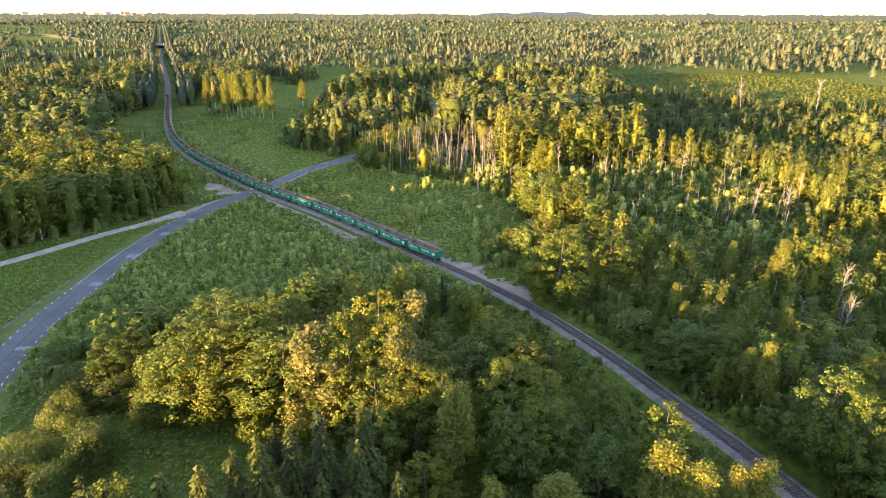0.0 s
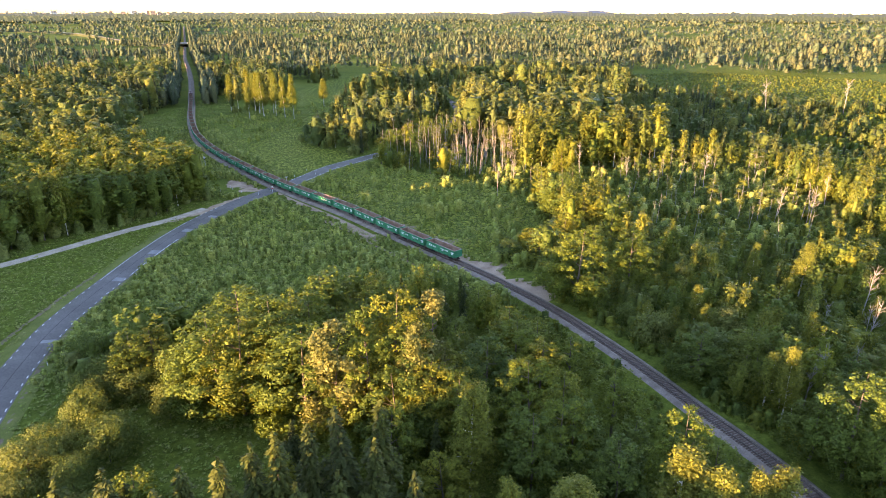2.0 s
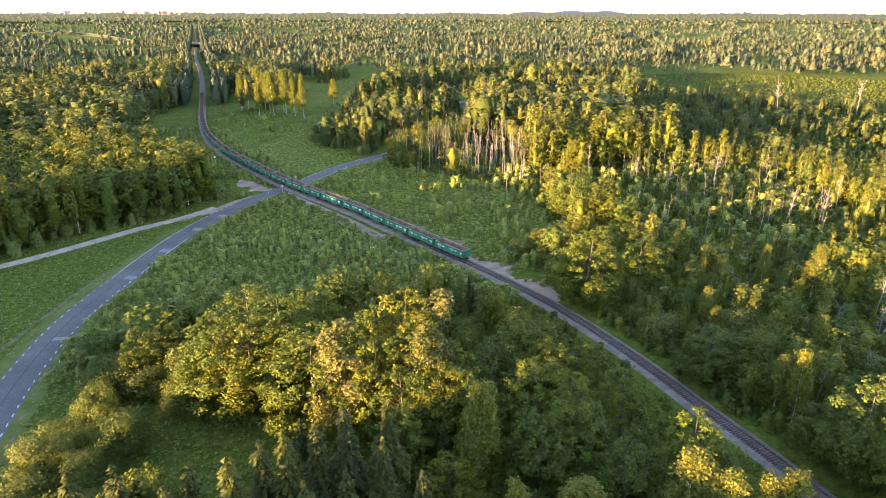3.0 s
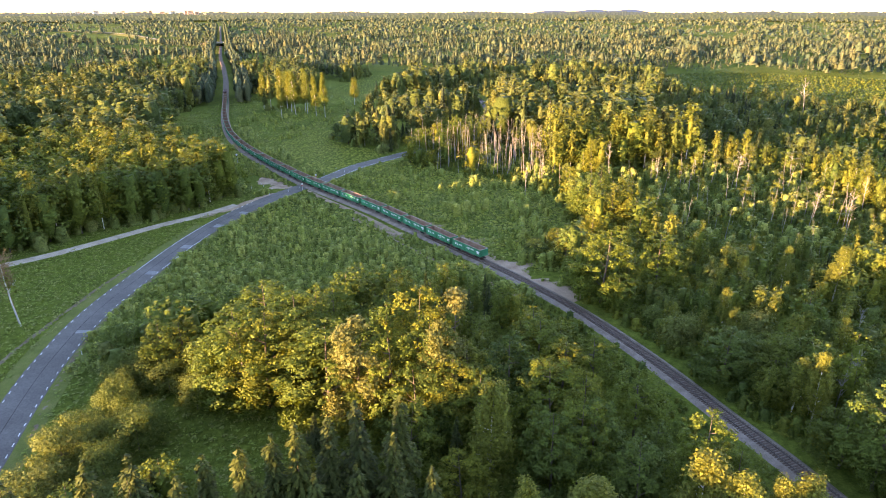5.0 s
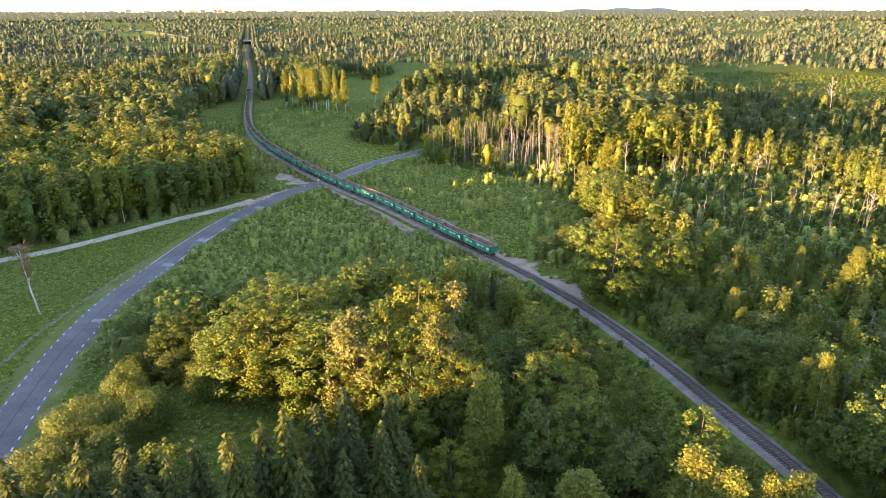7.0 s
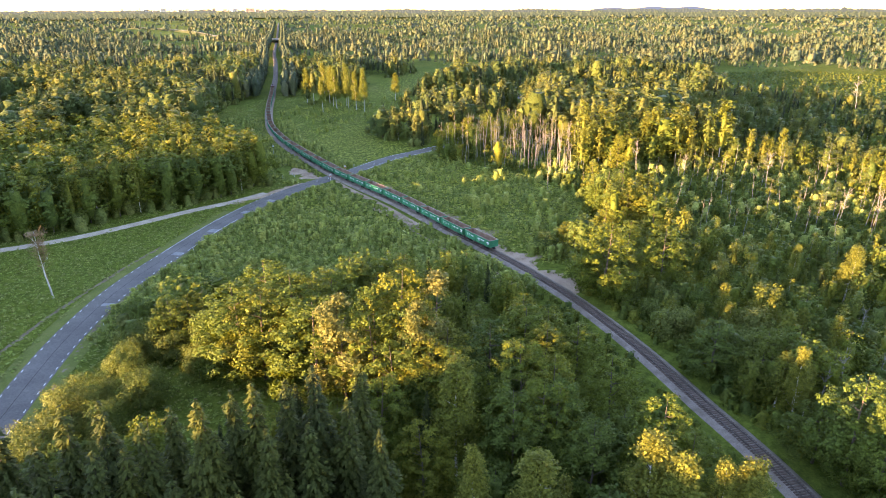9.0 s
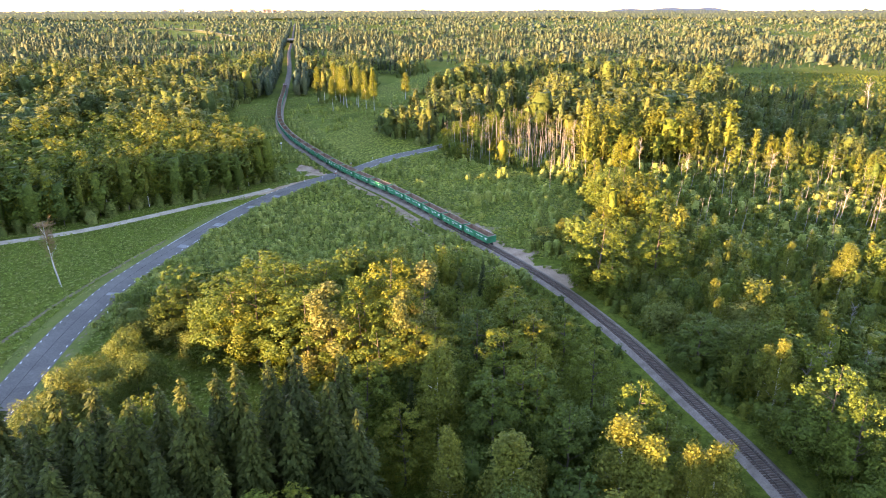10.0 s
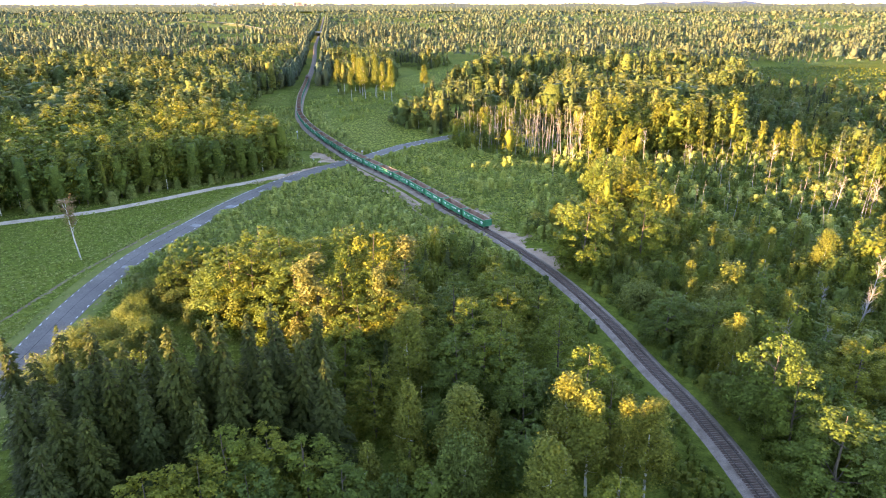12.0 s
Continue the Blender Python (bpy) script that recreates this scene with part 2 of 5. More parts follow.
def ribbon(name, pts, tan, profile, mat, smooth=False):
    """A strip with the cross-section profile [(offset to the right, height), ...] along a line."""
    nrm = np.stack([tan[:, 1], -tan[:, 0]], 1)
    n, k = len(pts), len(profile)
    v = np.zeros((n, k, 3))
    for j, (o, z) in enumerate(profile):
        v[:, j, :2] = pts + nrm * o
        v[:, j, 2] = z + rise(v[:, j, 0], v[:, j, 1])
    i = np.arange(n - 1)[:, None] * k + np.arange(k - 1)[None, :]
    f = np.stack([i, i + 1, i + k + 1, i + k], -1).reshape(-1, 4)
    return new(name, mesh_of(name, v.reshape(-1, 3), f, [mat], smooth))


def inside(poly, x, y):
    x, y = np.asarray(x, float), np.asarray(y, float)
    hit = np.zeros(x.shape, bool)
    for (ax, ay), (bx, by) in zip(poly, poly[1:] + poly[:1]):
        if ay != by:
            hit ^= ((ay > y) != (by > y)) & (x < (bx - ax) * (y - ay) / (by - ay) + ax)
    return hit


def line_gap(pts, x, y):
    """Distance to a line."""
    out = np.full(np.shape(x), 1e9)
    for (ax, ay), (bx, by) in zip(pts[:-1], pts[1:]):
        dx, dy = bx - ax, by - ay
        t = np.clip(((x - ax) * dx + (y - ay) * dy) / (dx * dx + dy * dy + 1e-9), 0, 1)
        out = np.minimum(out, np.hypot(x - ax - t * dx, y - ay - t * dy))
    return out


def wavy(x, y, size, seed=0):
    """Soft noise from 0 to 1, quick on arrays."""
    r = np.random.RandomState(seed)
    out = 0
    for k in range(7):
        a, p = r.uniform(0, 6.3), r.uniform(0, 6.3)
        w = 6.3 / size * r.uniform(0.6, 1.9)
        out = out + np.sin(w * (x * math.cos(a) + y * math.sin(a)) + p)
    return np.clip(0.5 + out / 7.5, 0, 1)


def rise(x, y):
    """The land's height: level near by, rising gently far off."""
    r = np.hypot(x, y)
    t = np.clip((r - 1500) / 3400, 0, 1)
    return t * 36 + np.clip((r - 900) / 1500, 0, 1) * 4 * (wavy(x, y, 900, 3) - 0.5)


# ---- the plan ----
RAIL = [(75, -90), (66.5, -9.9), (58.8, 40.2), (48.3, 75.4), (44.2, 87.3), (40.5, 95.9), (36.2, 104.8), (31.6, 115.2), (26.7, 125.4), (20.1, 137.6), (12.6, 149.7), (2.1, 164), (-8.3, 176.6), (-20.7, 190.5), (-34.9, 207.1), (-49.7, 224), (-69.4, 243.8), (-83.9, 259.1), (-99.5, 277.5), (-113.5, 295), (-129, 315.5), (-144, 338), (-161, 368), (-180, 409), (-196, 447), (-220, 508), (-238, 552), (-265, 620), (-299, 703), (-362, 851), (-431, 1010), (-526, 1240), (-626, 1485), (-1040, 2490)]
ROAD = [(-20, -60), (-55, 10), (-80.3, 58), (-89.8, 84), (-97.0, 106), (-100.6, 121), (-102.8, 134), (-103.6, 148), (-103.6, 162), (-103.5, 180), (-102.4, 198), (-99.6, 216), (-94.5, 235), (-86.5, 255), (-79.8, 269), (-69.8, 296), (-56, 318), (-33, 355), (-15, 410), (-9, 460), (-11, 508), (-20, 548), (-45, 640), (-72, 728), (-88, 795), (-110, 900)]
TRACK = [(-330, 40), (-230, 100), (-190, 129), (-165, 150.5), (-150.5, 162.3), (-140.7, 172.5), (-131, 186.5), (-120.5, 203.3), (-110.7, 216), (-103, 230)]
MEADOW = [(-88, 268), (-73, 297), (-60, 322), (-67, 335), (-83, 342), (-98, 362), (-104, 394), (-92, 440), (-84, 462), (-76, 490), (-52, 520), (-48, 535), (-93, 542), (-110, 508), (-139, 500), (-165, 472), (-184, 455), (-176, 405), (-150, 345), (-120, 298)]
LAWN = [(-84, 278), (-62, 322), (-80, 340), (-97, 352), (-103, 392), (-116, 385), (-124, 345), (-108, 308)]
UPPER_MEADOW = [(-113, 500), (-104, 571), (-76, 575), (-80, 660), (-84, 750), (-142, 745), (-154, 667), (-158, 578), (-160, 480)]
SHRUBS = [(-99, 150), (-80, 132), (-64, 139), (-42, 147), (-5, 151), (14, 152), (15, 180), (24, 212), (21, 247), (4, 267), (-13, 281), (-29, 290), (-46, 304), (-57, 312), (-72, 290), (-86, 255), (-98, 225), (-101, 190)]
WEST_FIELD = [(-107, 213), (-152, 160), (-168, 148), (-182, 122), (-186, 96), (-170, 70), (-140, 45), (-110, 32), (-95, 36), (-84, 62), (-101, 105), (-107, 140), (-108, 180)]
MARSH = [(21, 247), (40, 205), (57, 188), (90, 178), (125, 215), (135, 300), (101, 306), (60, 295), (17, 287), (4, 267)]
FAR_SCRUB = [(150, 560), (155, 640), (185, 770), (265, 800), (345, 765), (430, 715), (430, 520), (300, 470), (255, 490), (200, 520)]
SMALL_GLADE = [(150, 362), (166, 388), (182, 380), (170, 352)]
DEAD_GROVE = [(-46, 305), (-29, 290.5), (-13, 281.5), (4, 267.5), (19, 288), (22, 335), (-8, 352), (-42, 342)]
FAR_FIELD = [(-250, 2330), (220, 2330), (220, 2530), (-250, 2530)]
FAR_BANK = [(-567, 1346), (-705, 1416), (-988, 1734), (-1207, 1903), (-1420, 1985)]
GLADE = [(-72, 104), (-63, 110), (-56, 103), (-48, 96), (-38, 90), (-33, 83), (-37, 75), (-56, 73), (-68, 88)]
ROADSIDE = [(-97, 104), (-84, 114), (-78, 132), (-96, 152), (-103, 140)]
GLADE_2 = [(-14, 80), (-6, 80), (-1, 62), (-9, 58)]
rail_pts, rail_tan = spline(RAIL, 2.0)
road_pts, road_tan = spline(ROAD, 2.0)
track_pts, track_tan = spline(TRACK, 2.0)

# ---- ground ----
rings = np.r_[0.003, np.geomspace(12, 4930, 90)]
spokes = np.linspace(0, 2 * np.pi, 180, endpoint=False)
gx, gy = rings[:, None] * np.cos(spokes), rings[:, None] * np.sin(spokes)
gv = np.stack([gx, gy, rise(gx, gy)], -1).reshape(-1, 3)
gi, gj = np.meshgrid(np.arange(len(rings) - 1), np.arange(180), indexing="ij")
gk = (gj + 1) % 180
gf = np.stack([gi * 180 + gj, (gi + 1) * 180 + gj, (gi + 1) * 180 + gk, gi * 180 + gk], -1).reshape(-1, 4)
tagged(new("ground", mesh_of("ground", gv, gf, [GROUND], True)), "flat land under grass and low herbs", "ground", kind="structure")

# ---- railway, roads ----
railway = tagged(ribbon("railway_bed", rail_pts, rail_tan, [(-2.9, -0.1), (-1.7, 0.5), (1.7, 0.5), (2.9, -0.1)], BALLAST), "single railway line on a grey ballast bed", "railway", kind="structure")
for o in (-0.76, 0.76):
    rail = ribbon("rail", rail_pts, rail_tan, [(o - 0.06, 0.6), (o - 0.035, 0.78), (o + 0.035, 0.78), (o + 0.06, 0.6)], STEEL)
    rail.parent = railway
road = tagged(ribbon("road", road_pts, road_tan, [(-3.9, -0.05), (-3.6, 0.08), (0, 0.13), (3.6, 0.08), (3.9, -0.05)], ASPHALT), "two-lane grey asphalt road, curving to a level crossing", "road", kind="structure")
tagged(ribbon("gravel_road", track_pts, track_tan, [(-2.2, -0.02), (-1.8, 0.07), (1.8, 0.07), (2.2, -0.02)], ROAD_GRAVEL), "narrow pale gravel road branching off the asphalt", "road", kind="structure")


# ---- foliage ----
def sprays(rng, centre, radius, n, size, flat=0.8, lift=0.3, jitter=0.9, hang=0.0, up=0.0):
    """n small triangles over the shells of lobes: centre (k, 3), radius (k,)."""
    centre, radius = np.asarray(centre), np.asarray(radius)
    w = radius**2
    k = rng.choice(len(centre), n, p=w / w.sum())
    d = rng.normal(size=(n, 3))
    d[:, 2] += lift
    d /= np.linalg.norm(d, axis=1)[:, None]
    mid = np.array([0, 0, centre[:, 2].mean() - 0.1])
    p = centre[k] + d * (radius[k] * rng.uniform(0.45, 1.2, n))[:, None] * np.array([1, 1, flat])
    out = p - mid
    out /= np.linalg.norm(out, axis=1)[:, None] + 1e-6
    nrm = (0.65 if n > 1000 else 0.3) * d + out + rng.normal(size=(n, 3)) * jitter * (0.75 if n > 1000 else 0.4)
    nrm[:, 2] += up
    nrm /= np.linalg.norm(nrm, axis=1)[:, None]
    a = np.cross(nrm, rng.normal(size=(n, 3)))
    a /= np.linalg.norm(a, axis=1)[:, None]
    b = np.cross(nrm, a)
    s = (size * rng.uniform(0.6, 1.4, n))[:, None]
    t = np.stack([p + a * s, p - a * s * 0.5 + b * s * 0.8, p - a * s * 0.55 - b * s * 0.75], 1)
    if hang:
        t[:, 0, 2] -= hang * s[:, 0]
    return t


def lobes(rng, kind, n, low=0.0):
    """Lobes of a crown in a tree one unit high and (for trees) about 0.4 wide."""
    u = low + (1 - low) * rng.uniform(size=n)
    a = rng.uniform(0, 6.283, n)
    if kind == "alder":
        z = 0.12 + 0.80 * u
        prof = 0.235 * np.clip(1.0 - ((z - 0.36) / 0.62) ** 2, 0, 1) ** 0.62 * np.clip(z / 0.2, 0, 1) ** 0.5
        r = prof * rng.uniform(0.2, 1.0, n) ** 0.5
        rad = rng.uniform(0.03, 0.08, n) * (30 / n) ** 0.25 * (1.25 - 0.6 * u)
    elif kind == "birch":
        z = 0.27 + 0.69 * u
        prof = np.clip((1.03 - z) / 0.75, 0, 1) ** 0.75 * 0.165 + 0.01
        r = prof * rng.uniform(0.3, 1.0, n)
        rad = rng.uniform(0.03, 0.06, n)
    elif kind in ("willow", "shrub"):
        z = 0.12 + 0.75 * u
        prof = np.sqrt(np.clip(1 - (z / 1.0) ** 2, 0, 1)) * 0.45
        r = prof * rng.uniform(0.2, 1.0, n) ** 0.6
        rad = rng.uniform(0.08, 0.19, n)
    elif kind == "herb":
        z = 0.1 + 0.7 * u
        r = 0.4 * rng.uniform(0, 1, n) ** 0.5
        rad = rng.uniform(0.12, 0.25, n)
    else:  # a thin, half-bare tree
        z = 0.35 + 0.62 * u
        r = 0.07 * rng.uniform(0.2, 1.0, n)
        rad = rng.uniform(0.025, 0.05, n)
    return np.stack([r * np.cos(a), r * np.sin(a), z], 1), rad


def spruce_sprays(rng, n, size):
    """Drooping boughs in uneven whorls, narrowing to the tip."""
    z = 1 - rng.uniform(0, 1, n) ** 0.62 * 0.93
    step = np.round(z * 19)
    whorl = step / 19 + rng.normal(0, 0.008, n)
    arms = np.floor(rng.uniform(0, 8, n))
    long = 0.72 + 0.28 * np.sin(arms * 12.9 + step * 7.3)          # some boughs reach further than others
    a = arms * 0.785 + step * 2.1 + rng.normal(0, 0.13, n)
    reach = (np.clip(1.0 - whorl, 0, 1) ** 0.62 * 0.19 + 0.006) * long * rng.uniform(0.12, 1, n) ** 0.6
    p = np.stack([reach * np.cos(a), reach * np.sin(a), whorl - reach * 0.3 + reach**2 * 0.5 + rng.normal(0, 0.006, n)], 1)
    out = np.stack([np.cos(a), np.sin(a), -0.5 + rng.normal(0, 0.25, n)], 1)
    side = np.stack([-np.sin(a), np.cos(a), rng.normal(0, 0.45, n)], 1)
    s = (size * rng.uniform(0.6, 1.4, n))[:, None]
    return np.stack([p + out * s * 1.25, p + side * s * 0.65 - out * s * 0.4, p - side * s * 0.65 - out * s * 0.4], 1)


def hull(rng, kind, rows, seg, full, rough, low):
    """The dense mass of a crown: a bumpy closed skin, as vertices and faces."""
    z0, z1 = {"alder": (0.1, 0.96), "birch": (0.28, 0.96), "willow": (0.0, 0.9), "shrub": (0.0, 0.88), "spruce": (0.04, 0.96)}[kind]
    z0 += (z1 - z0) * low
    z1 -= 0.32 * (1 - full)
    v = []
    for i in range(rows):
        t = i / (rows - 1)
        z = z0 + (z1 - z0) * t
        if kind == "alder":
            r = 0.235 * max(1.0 - ((z - 0.36) / 0.62) ** 2, 0) ** 0.62 * min(z / 0.2, 1) ** 0.5
        elif kind == "birch":
            r = min((1.03 - z) / 0.75, 1) ** 0.75 * 0.145 * min(1, (z - 0.1) / 0.2)
        elif kind == "spruce":
            r = (1.0 - z) ** 0.8 * 0.165 * (1.12 if i % 2 == 0 else 0.72)
        else:
            r = math.sqrt(max(1 - z * z, 0)) * 0.43
        a = np.arange(seg) * 6.2832 / seg + i * 0.6 + rng.uniform(-0.12, 0.12, seg)
        rr = (r * full + 0.004) * rng.uniform(1 - rough, 1 + 0.5 * rough, seg)
        v.append(np.stack([rr * np.cos(a), rr * np.sin(a), z + rng.normal(0, 0.06 * rough, seg)], 1))
    v = np.concatenate(v + [[[0, 0, z1 - 0.03 + 0.05 * full]]])
    f = []
    for i in range(rows - 1):
        for k in range(seg):
            k2 = (k + 1) % seg
            f += [(i * seg + k, i * seg + k2, (i + 1) * seg + k2), (i * seg + k, (i + 1) * seg + k2, (i + 1) * seg + k)]
    f += [((rows - 1) * seg + k, (rows - 1) * seg + (k + 1) % seg, rows * seg) for k in range(seg)]
    return v, np.array(f)


def crown(kind, n, size, seed, n_lobes=30, low=0.0, skin=(5, 7, 0.7, 0.3)):
    """A crown one unit high: vertices, triangles, and which of them are smooth skin; n sprays of leaves over a dense mass."""
    rng = np.random.RandomState(seed)
    if kind == "spruce":
        t = spruce_sprays(rng, n, size)
    else:
        c, r = lobes(rng, kind, n_lobes, low)
        t = sprays(rng, c, r, n, size, flat=0.85 if kind != "birch" else 1.1, hang=0.5 if kind == "birch" else 0.0, up={"herb": 0.45, "shrub": 0.25}.get(kind, 0.0))
    v, f, smooth = t.reshape(-1, 3), np.arange(len(t) * 3).reshape(-1, 3), np.zeros(len(t), bool)
    if kind not in ("thin", "herb") and skin:
        hv, hf = hull(rng, kind, *skin, low)
        f, smooth = np.concatenate([f, hf + len(v)]), np.r_[smooth, np.full(len(hf), True)]
        v = np.concatenate([v, hv])
    return v, f, smooth


def tube(points, radii, seg=6):
    pts = np.asarray(points, float)
    v, f = [], []
    for i, (p, r) in enumerate(zip(pts, radii)):
        d = pts[min(i + 1, len(pts) - 1)] - pts[max(i - 1, 0)]
        d /= np.linalg.norm(d)
        a = np.cross(d, (0.3, 0.9, 0.1))
        a /= np.linalg.norm(a)
        b = np.cross(d, a)
        for k in range(seg):
            t = 6.2832 * k / seg
            v.append(p + r * (a * math.cos(t) + b * math.sin(t)))
    for i in range(len(pts) - 1):
        for k in range(seg):
            k2 = (k + 1) % seg
            f.append((i * seg + k, i * seg + k2, (i + 1) * seg + k2, (i + 1) * seg + k))
    return v, f


def trunk_mesh(name, kind, seed, mat, limbs=10, thick=0.011, top=0.93):
    rng = np.random.RandomState(seed)
    zs = np.linspace(0, top, 8)
    path = np.stack([np.cumsum(rng.normal(0, 0.004, 8)), np.cumsum(rng.normal(0, 0.004, 8)), zs], 1)
    path[0, :2] = 0
    v, f = tube(path, thick * (1 - 0.9 * zs / top), 7)
    for i in range(limbs):
        z = rng.uniform(0.25, 0.85) * top
        a, ln = rng.uniform(0, 6.283), rng.uniform(0.06, 0.16) * (1.15 - z)
        base = np.array([np.interp(z, zs, path[:, 0]), np.interp(z, zs, path[:, 1]), z])
        way = np.array([math.cos(a), math.sin(a), rng.uniform(0.4, 1.1)])
        tip = base + way * ln
        midp = base + way * ln * 0.5 + (0, 0, -0.006)
        v2, f2 = tube([base, midp, tip], [thick * 0.35, thick * 0.25, thick * 0.08], 4)
        f += [tuple(k + len(v) for k in q) for q in f2]
        v += v2
    return mesh_of(name, v, f, [mat], True)


SPECIES = {  # leaves, bark, label, category
    "alder": (LEAF, BARK, "tall leafy green alder with a rounded crown", "tree"),
    "birch": (BIRCH, BIRCH_BARK, "slender birch with a white trunk and drooping twigs", "tree"),
    "willow": (WILLOW, BARK, "broad grey-green willow bush with many stems", "bush"),
    "spruce": (SPRUCE, BARK, "dark green spruce with drooping boughs", "tree"),
    "aspen": (ASPEN, BARK, "pale silvery-green aspen with upright limbs showing", "tree"),
    "thin": (BIRCH, DEAD_WOOD, "thin sickly birch with a sparse yellow-green crown", "tree"),
}
NAMES = {"alder": "alder_tree", "birch": "birch_tree", "willow": "willow_bush", "spruce": "spruce_tree", "aspen": "aspen_tree", "thin": "thin_birch_tree"}
WIDE = {"alder": 0.40, "birch": 0.32, "willow": 1.0, "spruce": 0.36, "aspen": 0.32, "thin": 0.16}


def tree_templates(kind, count, n, size, seed, skin=None, shape=""):
    """Trees one unit high, with their parts, kept out of the way until they are copied."""
    out = []
    for i in range(count):
        v, f, smooth = crown(shape or kind, n, size, seed + i, {"thin": 16, "birch": 160, "alder": 180, "willow": 80}.get(kind, 30), 0.0, skin)
        me = mesh_of("crown", v, f, [SPECIES[kind][0]], smooth)
        tr = trunk_mesh("trunk", kind, seed + i, SPECIES[kind][1], 10 if kind != "spruce" else 0, 0.011 if kind != "thin" else 0.0045, 0.93 if kind != "willow" else 0.7)
        out.append((me, tr))
    return out


HERO_TREES = {"alder": tree_templates("alder", 6, 9200, 0.0093, 10), "birch": tree_templates("birch", 5, 8500, 0.0086, 30), "willow": tree_templates("willow", 3, 6500, 0.0165, 50),
              "spruce": tree_templates("spruce", 5, 6500, 0.0105, 70, (9, 7, 0.45, 0.3)), "thin": tree_templates("thin", 4, 620, 0.0105, 90), "aspen": tree_templates("aspen", 2, 6200, 0.0088, 44, None, "birch")}
LESS = (5, 7, 0.32, 0.35)
MINOR_TREES = {"alder": tree_templates("alder", 5, 2100, 0.0155, 110, LESS), "birch": tree_templates("birch", 5, 2100, 0.0135, 130, LESS), "willow": tree_templates("willow", 4, 1900, 0.028, 150, LESS),
               "spruce": tree_templates("spruce", 3, 2000, 0.0175, 170, (7, 6, 0.55, 0.3))}


def place_tree(kind, x, y, h, w, rng, group, stock=HERO_TREES):
    """One tree: a thing with its trunk and crown; w is the crown's width in metres."""
    crown_me, trunk_me = stock[kind][rng.randint(len(stock[kind]))]
    t = tagged(new(NAMES[kind]), SPECIES[kind][2], SPECIES[kind][3], group)
    s = w / WIDE[kind]
    t.matrix_world = Matrix.LocRotScale((x, y, float(rise(x, y)) - 0.05), Euler((rng.normal(0, 0.02), rng.normal(0, 0.02), rng.uniform(0, 6.28))), (s, s, h))
    part_me("trunk", trunk_me, t)
    part_me("crown", crown_me, t)
    return t


def wood_stuff(name, label, kind, trees, n, size, n_var, trunk=True, lobe_n=14, category="wood", low=0.0, skin=(3, 5, 0.9, 0.4), leaves=None):
    """Many trees of one kind in one mesh: trees (m, 4) of x, y, height, width."""
    if not len(trees):
        return
    trees = np.asarray(trees, float)
    rng = np.random.RandomState(len(trees))
    leaf, bark = SPECIES[kind][:2]
    if leaves:
        leaf = leaves[kind]
    pick = rng.randint(n_var, size=len(trees))
    spin = rng.uniform(0, 6.283, len(trees))
    ground = rise(trees[:, 0], trees[:, 1])
    verts, faces, ids, tint, soft, base = [], [], [], [], [], 0
    for i in range(n_var):
        v, f, smooth = crown(kind, n, size, 500 + i, lobe_n, low, skin)
        one = np.zeros(len(f), int)
        if trunk:
            v = np.concatenate([v, [[0.008, 0, 0], [-0.005, 0.007, 0], [-0.005, -0.007, 0], [0, 0, 0.9]]])
            q = len(v) - 4
            f = np.concatenate([f, [[q, q + 1, q + 3], [q + 1, q + 2, q + 3], [q + 2, q, q + 3]]])
            one, smooth = np.r_[one, 1, 1, 1], np.r_[smooth, True, True, True]
        sel = np.where(pick == i)[0]
        m = len(sel)
        c, s = np.cos(spin[sel])[:, None], np.sin(spin[sel])[:, None]
        wide = (trees[sel, 3] / WIDE[kind])[:, None]
        x, y = v[None, :, 0], v[None, :, 1]
        out = np.stack([(x * c - y * s) * wide + trees[sel, 0][:, None], (x * s + y * c) * wide + trees[sel, 1][:, None], v[None, :, 2] * trees[sel, 2][:, None] + ground[sel][:, None]], -1)
        verts.append(out.reshape(-1, 3))
        faces.append((f[None] + (base + np.arange(m) * len(v))[:, None, None]).reshape(-1, 3))
        base += m * len(v)
        ids.append(np.tile(one, m))
        soft.append(np.tile(smooth, m))
        tint.append(np.repeat(rng.uniform(0, 1, m), len(f)))
    me = mesh_of(name, np.concatenate(verts), np.concatenate(faces), [leaf, bark], np.concatenate(soft), np.concatenate(ids), np.concatenate(tint))
    return tagged(new(name, me), label, category, kind="stuff")


def scatter(rng, spacing, x0, x1, y0, y1):
    gx, gy = np.meshgrid(np.arange(x0, x1, spacing), np.arange(y0, y1, spacing))
    gx, gy = gx.ravel(), gy.ravel()
    return gx + rng.uniform(-0.5, 0.5, gx.size) * spacing, gy + rng.uniform(-0.5, 0.5, gx.size) * spacing


def wedge(x, y):
    """The part of the land ahead, seen from the clearing's near end."""
    a = np.degrees(np.arctan2(-x, y + 12))
    return (a > -39.5) & (a < 53)


def is_open(x, y):
    o = np.zeros(np.shape(x), bool)
    for poly in (MEADOW, UPPER_MEADOW, SHRUBS, WEST_FIELD, MARSH, DEAD_GROVE, FAR_SCRUB, GLADE, GLADE_2, ROADSIDE, FAR_FIELD, SMALL_GLADE):
        o |= inside(poly, x, y)
    gap = line_gap(RAIL, x, y)
    o |= (y > 232) & (gap < np.interp(y, [230, 245, 300, 400, 480, 640, 700], [8, 30, 38, 34, 24, 17, 12]))
    for pts, gap in ((RAIL, 7.5), (ROAD, 8.0), (TRACK, 8.0), (FAR_BANK, 9)):
        o |= line_gap(pts, x, y) < gap
    return o

